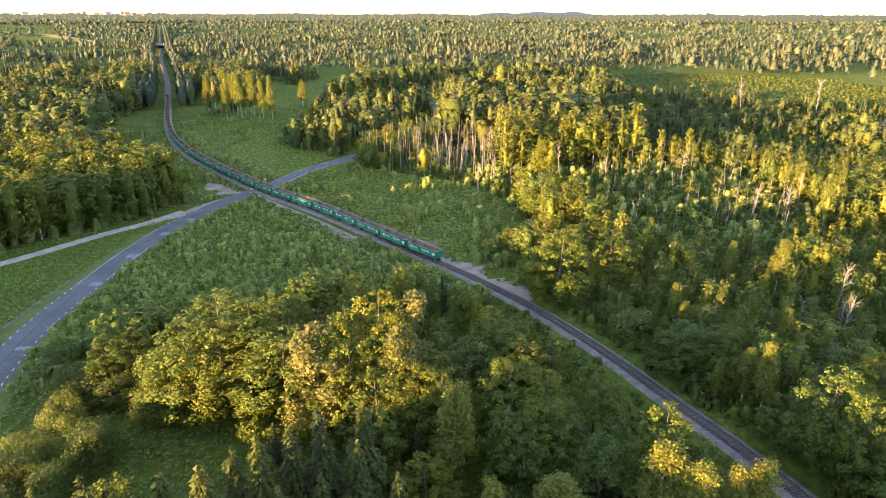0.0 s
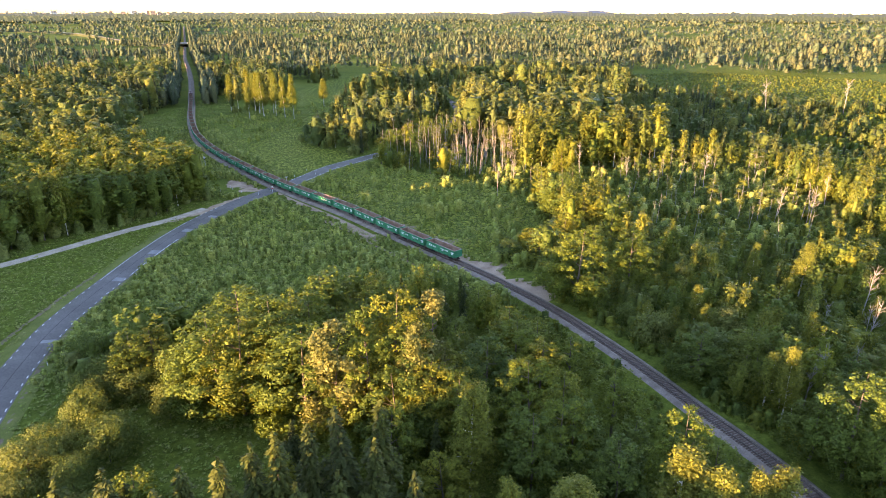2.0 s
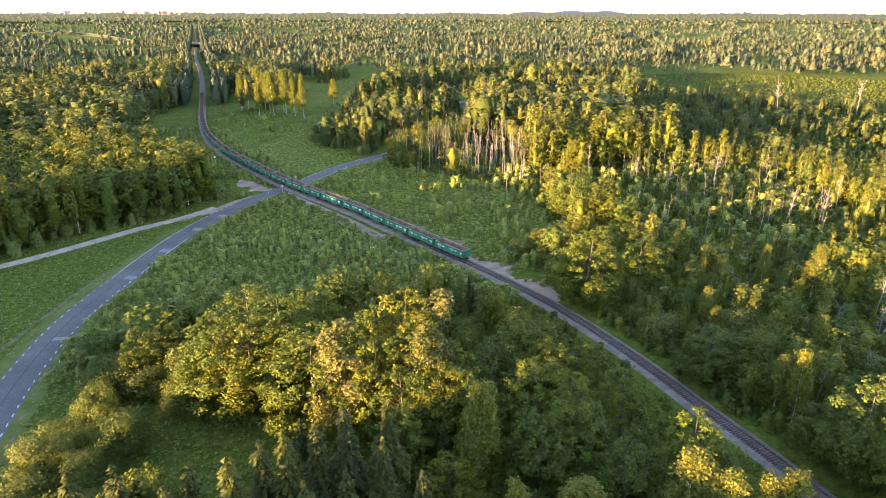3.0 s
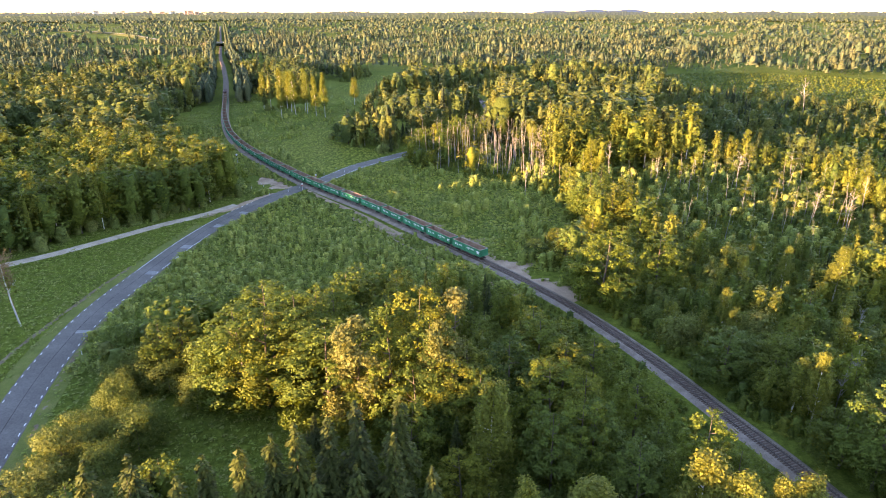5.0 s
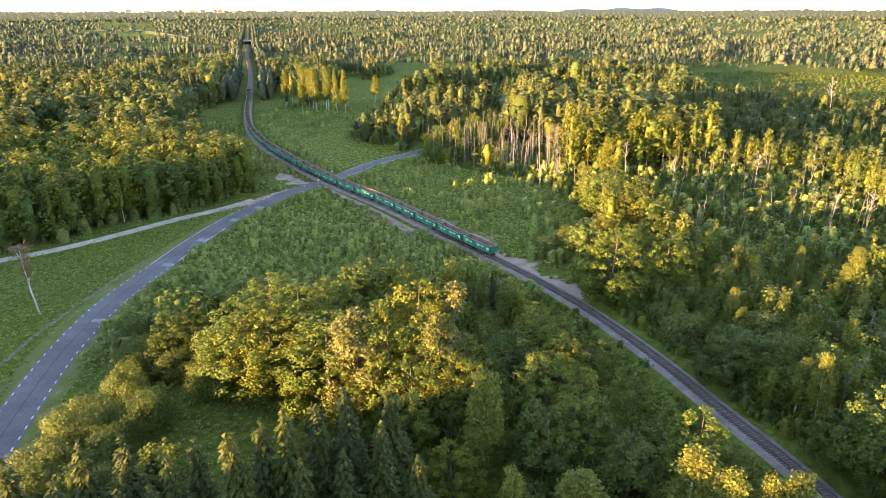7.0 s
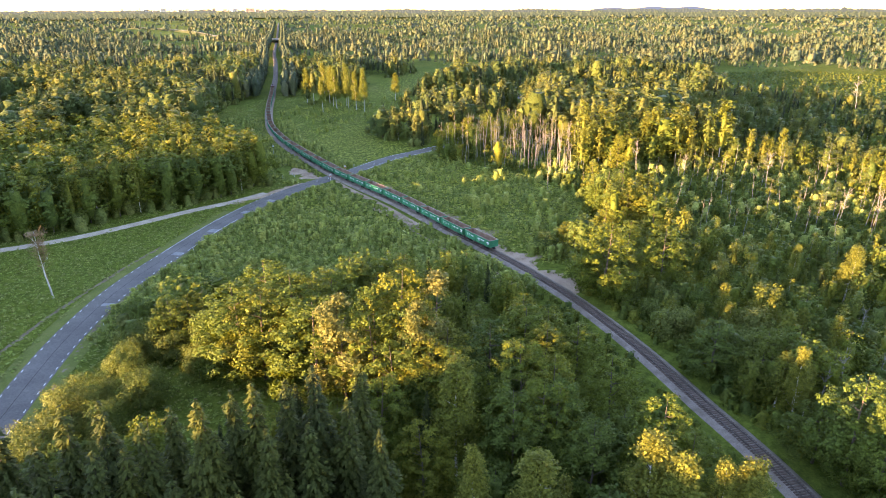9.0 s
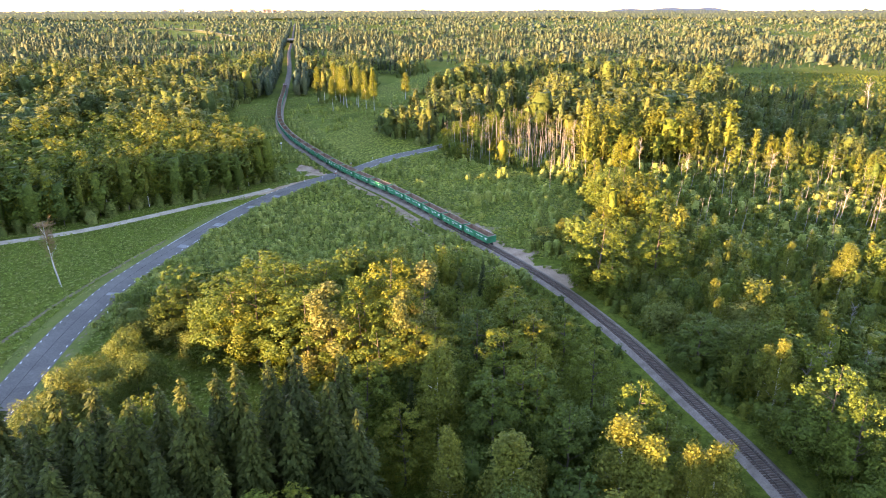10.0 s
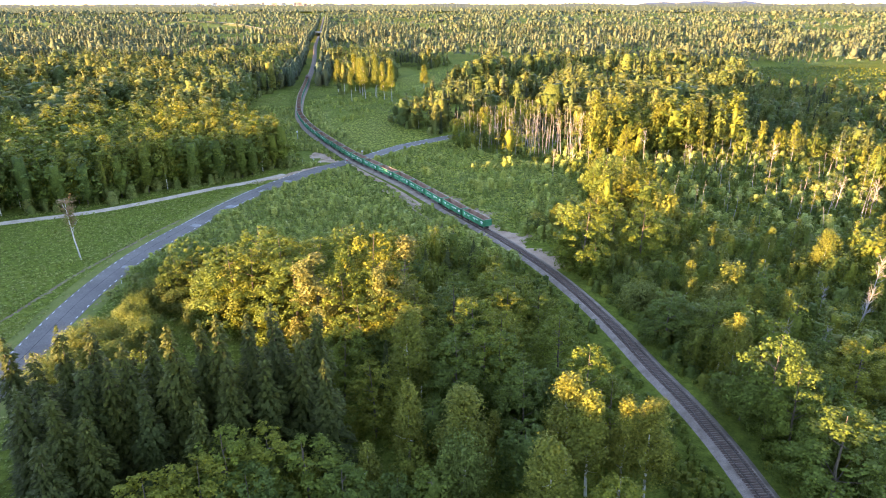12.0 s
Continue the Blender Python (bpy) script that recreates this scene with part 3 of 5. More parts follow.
# ---- the near grove: x, y, height, crown width ----
ALDERS = [(-47.3, 101.0, 21, 13.5), (-42.8, 106.6, 22, 14.9), (-34.5, 95.8, 22, 14.9), (-22.3, 93.8, 22, 10.8), (-16.0, 95.5, 23, 10.8), (-8.3, 91.7, 17, 10.8), (-12.9, 92.3, 18, 10.8), (-18.0, 89.2, 18, 10.8), (-70.4, 108.1, 14, 9.5), (-49.7, 111.9, 22, 16.2), (-51.7, 101.8, 21, 14.9), (-40.2, 110.3, 21, 10.8), (-19.6, 98.7, 28, 12.2), (-67.8, 110.7, 13, 9.5), (3.5, 89.9, 20, 10.8), (8.5, 88.3, 19, 8.1), (2.7, 78.5, 19, 9.5), (8.6, 82.2, 18, 9.5), (23.2, 77.3, 20, 9.5), (-3.3, 101.7, 17, 10.8), (2.7, 112.2, 15, 10.8), (6.9, 105.2, 15, 9.5), (13.2, 110.5, 13, 9.5), (18.3, 95.6, 15, 9.5), (-24.5, 101.5, 24, 9.5), (-38.0, 118.5, 18, 10.8), (-10.5, 99.0, 17, 10.8)]
ALDERS_2 = [(-17.5, 51.1, 17, 12), (-11.6, 50.7, 16, 12), (-21.0, 47.4, 19, 10.8), (-22.2, 42.5, 18, 10.8), (-26.3, 38.4, 18, 10.8), (-6.5, 49.1, 14, 9.6), (-16.7, 44.3, 16, 10.8), (6.5, 80.5, 19, 9.6), (27.1, 75.3, 16, 9.6), (39.6, 115.3, 13, 10.8), (48.0, 113.7, 13, 9.6), (52.6, 86.4, 21, 10.8), (54.7, 80.8, 19, 8.4), (58.2, 71.9, 17, 13.2), (53.6, 73.4, 14, 9.6), (50.1, 74.7, 13, 9.6), (-18.5, 80.2, 17, 8.4), (-10.0, 72.6, 15, 8.4), (13.8, 74.8, 17, 8.4), (27.6, 54.2, 15, 8.4), (50.0, 91.2, 12, 9.6), (43.2, 99.3, 11, 9.6), (70.4, 100.2, 14, 10.8), (21.2, 150.4, 21, 13.2), (36.8, 159.1, 18, 10.8), (27.1, 218.0, 19, 10.8)]
WILLOWS = [(-66.5, 79.5, 7.5, 9), (-65, 87, 9, 9.5), (-60.5, 99.5, 8, 8), (-62, 107, 11, 9), (-57, 111, 12, 9), (-72.8, 73.3, 9, 11), (-74.1, 81.5, 9, 11), (-72.9, 85.5, 9, 9.9), (-73.3, 95.1, 9, 8.8), (-76.2, 101.8, 9, 8.8), (-74.8, 106.9, 8, 8.8), (-64.5, 90.2, 8, 8.8), (-72.1, 68.5, 8, 9.9), (-61.8, 72.9, 6, 7.7), (-73.8, 105.8, 10, 9.9), (-70.7, 110.1, 11, 9.9), (-85.9, 117.5, 7, 9.9), (-53.3, 119.3, 9, 11), (-68.7, 105.3, 8, 11), (31.8, 111.8, 7, 8.8), (38.6, 111.3, 9, 11), (47.8, 89.7, 7, 9.9), (7.1, 59.2, 14, 9.9)]
BIRCHES = [(-6.2, 79.5, 21, 8.1), (-2.2, 64.8, 17, 5.6), (6.4, 65.3, 17, 8.8), (21.0, 69.8, 18, 8.8), (24.2, 66.5, 18, 7.5), (28.8, 66.9, 17, 5), (32.5, 68.2, 17, 7.5), (19.3, 55.3, 18, 8.1), (49.3, 100.2, 16, 4.4), (80.2, 156.5, 15, 6.2), (67.8, 158.0, 14, 3.8)]
ASPENS = [(-27.6, 92.9, 24, 11.5), (-13.6, 100.2, 25, 10.5), (-15.6, 94.2, 23, 8)]
SPRUCES = [(-47.9, 52.9, 26.5, 8), (-42.6, 53.2, 27, 8), (-32.7, 55.6, 28, 8), (-31.2, 59.3, 26, 8), (-27.5, 59.7, 27, 8), (-25.0, 63.0, 26, 8), (-21.2, 64.5, 27, 8), (-18.2, 69.1, 24.5, 8), (-38.0, 53.5, 25, 8), (-38.2, 57.6, 24, 7.5), (-31.0, 54.7, 23, 7.5), (-42.7, 48.9, 24, 8), (-47.4, 47.7, 25, 8), (-21.3, 60.1, 22, 7.5), (-12.9, 62.1, 21, 7), (-25.0, 56.1, 23, 7.5), (-18.7, 63.9, 23, 7.5), (-40.1, 51.2, 23, 7.5), (-41.9, 44.0, 23, 8)]
SPRUCES_2 = [(-46.7, 42.9, 23, 8), (-36.8, 43.2, 21, 7.5), (-38.5, 37.4, 21, 7.5), (-33.2, 48.9, 21, 7), (-26.3, 49.4, 20, 7), (-56.4, 51.8, 24, 8)]
rng = np.random.RandomState(7)
near = [("alder", *t) for t in ALDERS + ALDERS_2] + [("willow", *t) for t in WILLOWS] + [("birch", *t) for t in BIRCHES] + [("aspen", *t) for t in ASPENS] + [("spruce", x, y, h, 1.2 * w) for x, y, h, w in SPRUCES + SPRUCES_2]
near = [t for t in near if line_gap(ROAD, t[1], t[2]) > 4.5 + 0.4 * t[4] and line_gap(RAIL, t[1], t[2]) > 3.0 + 0.35 * t[4]]
taken = np.array([(t[1], t[2], t[4]) for t in near])


def crowded(x, y, gap):
    return ((np.hypot(x[:, None] - taken[:, 0], y[:, None] - taken[:, 1]) - taken[:, 2] * gap) < 0).any(1)


# ---- the woods: every tree's place, kind and size ----
def stand(x, y, r):
    """Kinds and sizes of the trees of a stand, from their places."""
    n = len(x)
    east = x > np.interp(y, [40, 75, 125, 163, 190, 223, 260, 330], [58, 47, 25, 0, -22, -51, -84, -140])
    scrub = east & (y < 200) & (x < 140)          # low mixed wood beside the line
    tall = (~east) & ((y > 150) | (x < -120))                    # the high wood beyond the gravel road
    grove = (~east) & ~tall
    base = 9 + 15 * wavy(x, y, 150, 5)
    base = np.where(scrub, 7 + 7 * wavy(x, y, 40, 6), base)
    # west edge 6 m taller, mostly out of view, to lengthen its shade
    base = np.where(tall & (y < 700), 20 + 4 * wavy(x, y, 60, 7) + 6 * ((x < -160) & (y < 150)), base)
    base = np.where(grove, 8 + 6 * wavy(x, y, 30, 8), base)
    base = np.where((x > -10) & (x < 85) & (y > 300) & (y < 430), 23 + 5 * wavy(x, y, 60, 10), base)
    base = np.where((x > 80) & (x < 330) & (y > 310) & (y < 520), 10 + 4 * wavy(x, y, 50, 11), base)
    spread = np.where(np.hypot(x, y) > 330, 0.32, 0.2)
    h = base * (0.96 + spread * r.uniform(-1, 1, n))
    u = r.uniform(size=n)
    conifer = wavy(x, y, 150, 9)
    kind = np.where(u < np.where(np.hypot(x, y) < 330, 0.42, 0.4), 0, 1)
    kind = np.where(u > 0.98 - 0.3 * conifer - 0.35 * (conifer > 0.66) * (np.hypot(x, y) > 450), 3, kind)
    kind = np.where((kind == 3) & tall & (y < 450), 0, kind)
    kind = np.where((kind == 1) & grove & (y > 88), 0, kind)
    kind = np.where((u > 0.75) & scrub, 2, kind)
    h = np.where(kind == 2, np.minimum(h, 9), h)
    w = h * np.choose(kind, [0.52, 0.36, 1.0, 0.34]) * r.uniform(0.8, 1.25, n)
    return kind, h, np.maximum(w, 2.5)


KINDS = ["alder", "birch", "willow", "spruce"]
LABELS = ["mixed green leafy wood of alder and aspen", "sunlit stands of birch among the wood", "grey-green willow scrub", "dark spruces standing among the leafy wood"]
bands = [(0, 330, 5.4), (330, 760, 7.3), (760, 1700, 10.6), (1700, 3000, 21.0), (3000, 3350, 32.0)]
detail = [(520, 230, 0.022, 70, 0.25, (4, 6, 0.36, 0.4)), (104, 64, 0.036, 34, 0.28, (4, 6, 0.52, 0.42)), (24, 19, 0.05, 11, 0.40, (3, 5, 0.64, 0.42)), (5, 4, 0.08, 6, 0.45, (3, 5, 0.95, 0.4)), (4, 4, 0.1, 6, 0.45, (3, 4, 0.95, 0.4))]
for b, ((r0, r1, gap), (n_edge, n_deep, size, lobe_n, low, skin)) in enumerate(zip(bands, detail)):
    x, y = scatter(rng, gap, -r1, r1, -200 if b < 2 else 200, r1)
    d = np.hypot(x, y)
    keep = (d >= r0) & (d < r1) & ~is_open(x, y) & wedge(x, y)
    keep &= ~((d < 45) & (y < 40))
    keep &= ~((y < 20) & (np.abs(x) < 200))
    if b > 0:
        keep &= (wavy(x, y, 60 + 70 * b, 20 + b) > 0.34) | ((x > -15) & (x < 95) & (y > 300) & (y < 440))
    if b > 1:
        keep &= (wavy(x, 2.2 * y, 800, 77) < 0.66) | ((x > 50) & (y < 1300))
    x, y = x[keep], y[keep]
    if b == 0:
        ok = ~crowded(x, y, np.where((x < 45) & (y < 112), 0.62, 0.42)[:, None])
        x, y = x[ok], y[ok]
    kind, h, w = stand(x, y, rng)
    w = w * (1.0, 1.15, 1.12, 1.6, 2.5)[b]
    if b >= 3:
        h = h * 0.92
    west = x < np.interp(y, [40, 75, 125, 163], [58, 47, 25, 0])
    ok = ~(west & (y < 160) & (h > 0.6 * line_gap(RAIL, x, y) + 0.5)) & ~((y < 140) & (h > 0.65 * line_gap(ROAD, x, y)))
    x, y, kind, h, w = x[ok], y[ok], kind[ok], h[ok], w[ok]
    if b == 0:
        order = np.argsort(np.hypot(x - 5, y - 75))[: 300 - len(near)]
        chosen = np.zeros(len(x), bool)
        chosen[order] = True
        near += [(KINDS[kind[i]], x[i], y[i], h[i], w[i]) for i in order]
        x, y, kind, h, w = x[~chosen], y[~chosen], kind[~chosen], h[~chosen], w[~chosen]
    near_open = np.zeros(len(x), bool)
    if b < 2:  # an understorey along the wood's edges
        for ox, oy in ((9, 0), (-9, 0), (0, -10), (8, -8), (-8, -8)):
            near_open |= is_open(x + ox, y + oy)
        ux, uy = np.repeat(x[near_open], 2), np.repeat(y[near_open], 2)
        ux, uy = ux + rng.uniform(-4.5, 4.5, len(ux)), uy + rng.uniform(-5, 3, len(uy))
        ok = ~((line_gap(RAIL, ux, uy) < 5.5) | (line_gap(ROAD, ux, uy) < 6) | (line_gap(TRACK, ux, uy) < 4.5))
        ux, uy = ux[ok], uy[ok]
        uh = rng.uniform(2.5, 6.5, len(ux))
        wood_stuff("edge_bushes", "leafy bushes along the edge of the wood", "willow", np.stack([ux, uy, uh, uh * rng.uniform(0.9, 1.4, len(ux))], 1), 50 if b == 0 else 16, 0.085 if b == 0 else 0.12, 5, False, 14, "bushes", 0.0, (3, 5, 0.75, 0.35))
    for k in range(4):
        edge, deep = (kind == k) & near_open, (kind == k) & ~near_open
        name = ("leafy_wood", "birch_wood", "willow_scrub", "spruce_wood")[k]
        for s, n, lo in ((edge, n_edge, 0.0), (deep, n_deep, low)):
            wood_stuff(name, LABELS[k], KINDS[k], np.stack([x[s], y[s], h[s], w[s]], 1), n, size, 8 if b < 2 else 6, b < 2 and lo == 0, lobe_n, "wood", lo, skin, (None, HAZED_MID_LEAF, HAZED_LEAF, HAZED_LEAF, HAZED_LEAF)[b])
# the trees that line the cutting far down the railway
far = (rail_pts[:, 1] > 500) & (rail_pts[:, 1] < 2300)
rows = []
for side in (-1, 1):
    for off in (12, 18):
        p = rail_pts[far][::3] + side * off * np.stack([rail_tan[far][::3, 1], -rail_tan[far][::3, 0]], 1)
        p = p + rng.uniform(-1.5, 1.5, p.shape)
        p = p[~inside(UPPER_MEADOW, p[:, 0], p[:, 1])]
        rows.append(np.c_[p, rng.uniform(14, 20, len(p)), rng.uniform(5, 7.5, len(p))])
wood_stuff("lineside_trees", "tall trees lining the railway cutting", "alder", np.concatenate(rows), 20, 0.065, 5, False, 14, "wood", 0.0, (4, 5, 0.9, 0.42), HAZED_LEAF)
# unseen woods to the west and behind, added with heights that shade the land
x, y = scatter(rng, 8.5, -420, 260, -230, 330)
keep = ~wedge(x, y) & ~is_open(x, y) & (x < -12)
x, y = x[keep], y[keep]
across, along = 0.6 * x - 0.8 * y, 0.8 * x + 0.6 * y
top = np.interp(across, [-155, -142, -130, -121, -95, -86, -74, -68, -60, -44, -30, 0], [8, 7, 7, 2.5, 3, 6, 12, 17, 19, 15, 17, 17])
h = top + 0.093 * (np.interp(across, [-150, -130, -121, -92, -84], [110, 40, 0, 5, 55]) - along)
h = np.clip(h, 6, 36) * rng.uniform(0.86, 1.06, len(x))
wood_stuff("leafy_wood", LABELS[0], "alder", np.stack([x, y, h, 5 + h * 0.4], 1), 6, 0.11, 4, True, 10, "wood", 0.0, (3, 5, 0.95, 0.4), HAZED_LEAF)
# the wood below the flight
x, y = scatter(rng, 7.5, -70, 95, -90, 42)
keep = ~is_open(x, y) & ~(wedge(x, y) & (np.hypot(x, y) >= 45) & (y >= 20)) & ((x > -12) | wedge(x, y))
x, y = x[keep], y[keep]
h = rng.uniform(11, 18, len(x))
wood_stuff("leafy_wood", LABELS[0], "alder", np.stack([x, y, h, h * 0.55], 1), 90, 0.05, 4, True, 30, "wood", 0.0, (4, 5, 0.45, 0.4))
for i, t in enumerate(near):
    place_tree(*t, rng, "trees of the near wood", HERO_TREES if i < len(taken) else MINOR_TREES)

# ---- shrubs and herbs ----
def spill(x, y):
    """How far the gravel has spread from the railway's east side."""
    return 1.2 + 6.5 * np.clip(wavy(x, y, 24, 3) * 1.9 - 0.5, 0, 1) + 3.5 * np.clip(wavy(x, y, 9, 4) * 2 - 0.8, 0, 1)


def bare(x, y):
    gap, side = line_gap(RAIL, x, y), x - np.interp(y, [125, 163, 190, 223, 260], [25, 0, -22, -51, -84])
    banks = ((side > 0) & (gap < 2.2 + spill(x, y)) & (y > 138) & (y < 262)) | ((side < 0) & (gap < 6.5) & (y > 200) & (y < 262))
    return banks | (line_gap([(-93, 251), (-111, 268)], x, y) < 5.5) | (gap < 4.2) | (line_gap(ROAD, x, y) < 5.0) | (line_gap(TRACK, x, y) < 3.0)


def grass_land(x, y):
    """Grass between the shrubs: most of the land east of the line, some of it by the crossing."""
    east = x > np.interp(y, [125, 163, 190, 223, 260], [25, 0, -22, -51, -84])
    return inside(SHRUBS, x, y) & (((wavy(x, y, 16, 35) < 0.68) & east) | ((wavy(x, y, 14, 36) < 0.5) & (y > 200) & ~east))


x, y = scatter(rng, 1.95, -200, 140, 60, 400)
rail_side = ((line_gap(RAIL, x, y) < 14) & ~crowded(x, y, 0.3)) | ((line_gap(RAIL, x, y) < 34) & (y > 240) & (x < -84 - (y - 260) * 0.6) & (wavy(x, y, 15, 38) > 0.4))
keep = (inside(SHRUBS, x, y) | inside(ROADSIDE, x, y) | inside(MARSH, x, y) | inside(DEAD_GROVE, x, y) | rail_side) & ~bare(x, y) & ((wavy(x, y, 9, 31) > 0.25) | (y < 190))
x, y = x[keep], y[keep]
h = (1.0 + 2.0 * wavy(x, y, 25, 32) ** 1.5) * rng.uniform(0.6, 1.35, len(x)) * np.where(inside(MARSH, x, y), 1.5, 1) * np.where((x > np.interp(y, [125, 163, 190, 223, 260], [28, 3, -19, -48, -81])) & inside(SHRUBS, x, y), 0.75, 1)
grassy = grass_land(x, y)
x, y, h = x[~grassy], y[~grassy], h[~grassy]
SPECIES["shrub"], WIDE["shrub"] = (SHRUB, BARK, "", ""), 1.0
size = np.stack([x, y, h, 1.3 + h * rng.uniform(0.5, 0.9, len(x))], 1)
wet = ~inside(SHRUBS, x, y) & (x > -50)
wood_stuff("shrub_thicket", "low green shrubs and saplings over the rough field", "shrub", size[~wet], 34, 0.095, 8, False, 16, "shrubs", 0.0, (2, 4, 0.7, 0.35))
SPECIES["shrub"] = (LEAF, BARK, "", "")
wood_stuff("marsh_thicket", "dense dark green saplings of the wet ground", "shrub", size[wet], 34, 0.095, 8, False, 16, "shrubs", 0.0, (2, 4, 0.7, 0.35))
SPECIES["shrub"] = (SHRUB, BARK, "", "")
x, y = scatter(rng, 5.5, -190, 140, 125, 545)
keep = (inside(SHRUBS, x, y) | (inside(MEADOW, x, y) & ~inside(LAWN, x, y) & (wavy(x, y, 40, 34) > 0.5)) | inside(MARSH, x, y) | inside(DEAD_GROVE, x, y)) & (line_gap(RAIL, x, y) > 7) & (line_gap(ROAD, x, y) > 8) & (wavy(x, y, 30, 33) > 0.4)
x, y = x[keep], y[keep]
h = rng.uniform(2, 4.5, len(x)) * np.where(x > -20, 1.25, 0.9)
wood_stuff("tall_shrubs", "rounded taller bushes standing out of the thicket", "shrub", np.stack([x, y, h, h * rng.uniform(0.7, 1.1, len(x))], 1), 90, 0.075, 8, False, 26, "shrubs", 0.0, (4, 6, 0.72, 0.35))
x, y = scatter(rng, 4.4, 60, 330, 300, 520)
keep = ~is_open(x, y) & (np.hypot(x, y) > 310)
x, y = x[keep], y[keep]
h = rng.uniform(3, 7, len(x))
SPECIES["shrub"] = (LEAF, BARK, "", "")
wood_stuff("undergrowth", "dark green undergrowth filling the far side of the marsh", "shrub", np.stack([x, y, h, h * 0.9 + 1], 1), 14, 0.13, 6, False, 12, "shrubs", 0.0, (3, 4, 0.75, 0.35))
x, y = scatter(rng, 3.1, 0, 145, 55, 205)
keep = (x > np.interp(y, [40, 75, 125, 163, 205], [58, 47, 25, 0, -30]) + 9) & ~inside(SHRUBS, x, y) & ~inside(MARSH, x, y)
x, y = x[keep], y[keep]
h = rng.uniform(1.5, 4.5, len(x))
SPECIES["shrub"] = (LEAF, BARK, "", "")
wood_stuff("undergrowth", "dense green undergrowth below the low wood", "shrub", np.stack([x, y, h, h * 0.5 + rng.uniform(1.5, 3, len(x))], 1), 46, 0.08, 8, False, 16, "shrubs", 0.0, (3, 5, 0.75, 0.35))
x, y = scatter(rng, 1.7, -190, 30, 150, 455)
keep = (inside(LAWN, x, y) | grass_land(x, y) | (inside(MEADOW, x, y) & (wavy(x, y, 30, 39) > 0.55))) & ~bare(x, y) & (line_gap(RAIL, x, y) > 9)
x2, y2 = scatter(rng, 3.0, -195, -70, 515, 805)
keep2 = inside(UPPER_MEADOW, x2, y2) & (line_gap(RAIL, x2, y2) > 9)
x, y = np.r_[x[keep], x2[keep2]], np.r_[y[keep], y2[keep2]]
SPECIES["herb"], WIDE["herb"] = (MEADOW_GRASS, BARK, "", ""), 1.0
h = rng.uniform(0.15, 0.5, len(x)) * np.where(inside(SHRUBS, x, y), 2.2, 1)
wood_stuff("meadow_grass", "short yellow-green meadow grass", "herb", np.stack([x, y, h, rng.uniform(1.6, 3.0, len(x))], 1), 20, 0.13, 8, False, 6, "grass")
SPECIES["herb"] = (HERB, BARK, "", "")
WIDE["herb"] = 1.0
x, y = scatter(rng, 1.45, -220, 30, 45, 545)
keep = (inside(WEST_FIELD, x, y) | inside(MEADOW, x, y) | inside(SHRUBS, x, y) | ((x > -95) & (x < 12) & (y < 128)) | ((line_gap(RAIL, x, y) < 34) & (y > 240)) | (line_gap(ROAD, x, y) < 9) | (line_gap(TRACK, x, y) < 9)) & ~bare(x, y)
keep &= (line_gap(ROAD, x, y) > 6.5) | (rng.uniform(size=len(x)) < 0.4)
keep &= ((wavy(x, y, 18, 41) > 0.3) | (y < 240)) & ~(inside(LAWN, x, y) & (rng.uniform(size=len(x)) > 0.12))
x, y = x[keep], y[keep]
h = (0.45 + 0.9 * wavy(x, y, 20, 42)) * rng.uniform(0.6, 1.4, len(x))
wood_stuff("tall_herbs", "rough grass and tall herbs over the fields", "herb", np.stack([x, y, h, h * 0 + rng.uniform(1.0, 2.2, len(x))], 1), 13, 0.145, 8, False, 6, "grass")
SPECIES["shrub"] = (LEAF, BARK, "", "")
x, y = scatter(rng, 4.6, 100, 440, 460, 810)
keep = inside(FAR_SCRUB, x, y)
x, y = x[keep], y[keep]
h = 0.6 * rng.uniform(1.0, 2.4, len(x)) + 0.9 * wavy(x, y, 40, 51)
wood_stuff("far_scrub", "low green scrub between the woods", "shrub", np.stack([x, y, h, h + 3], 1), 8, 0.15, 5, False, 8, "shrubs", 0.0, (2, 4, 0.8, 0.4))


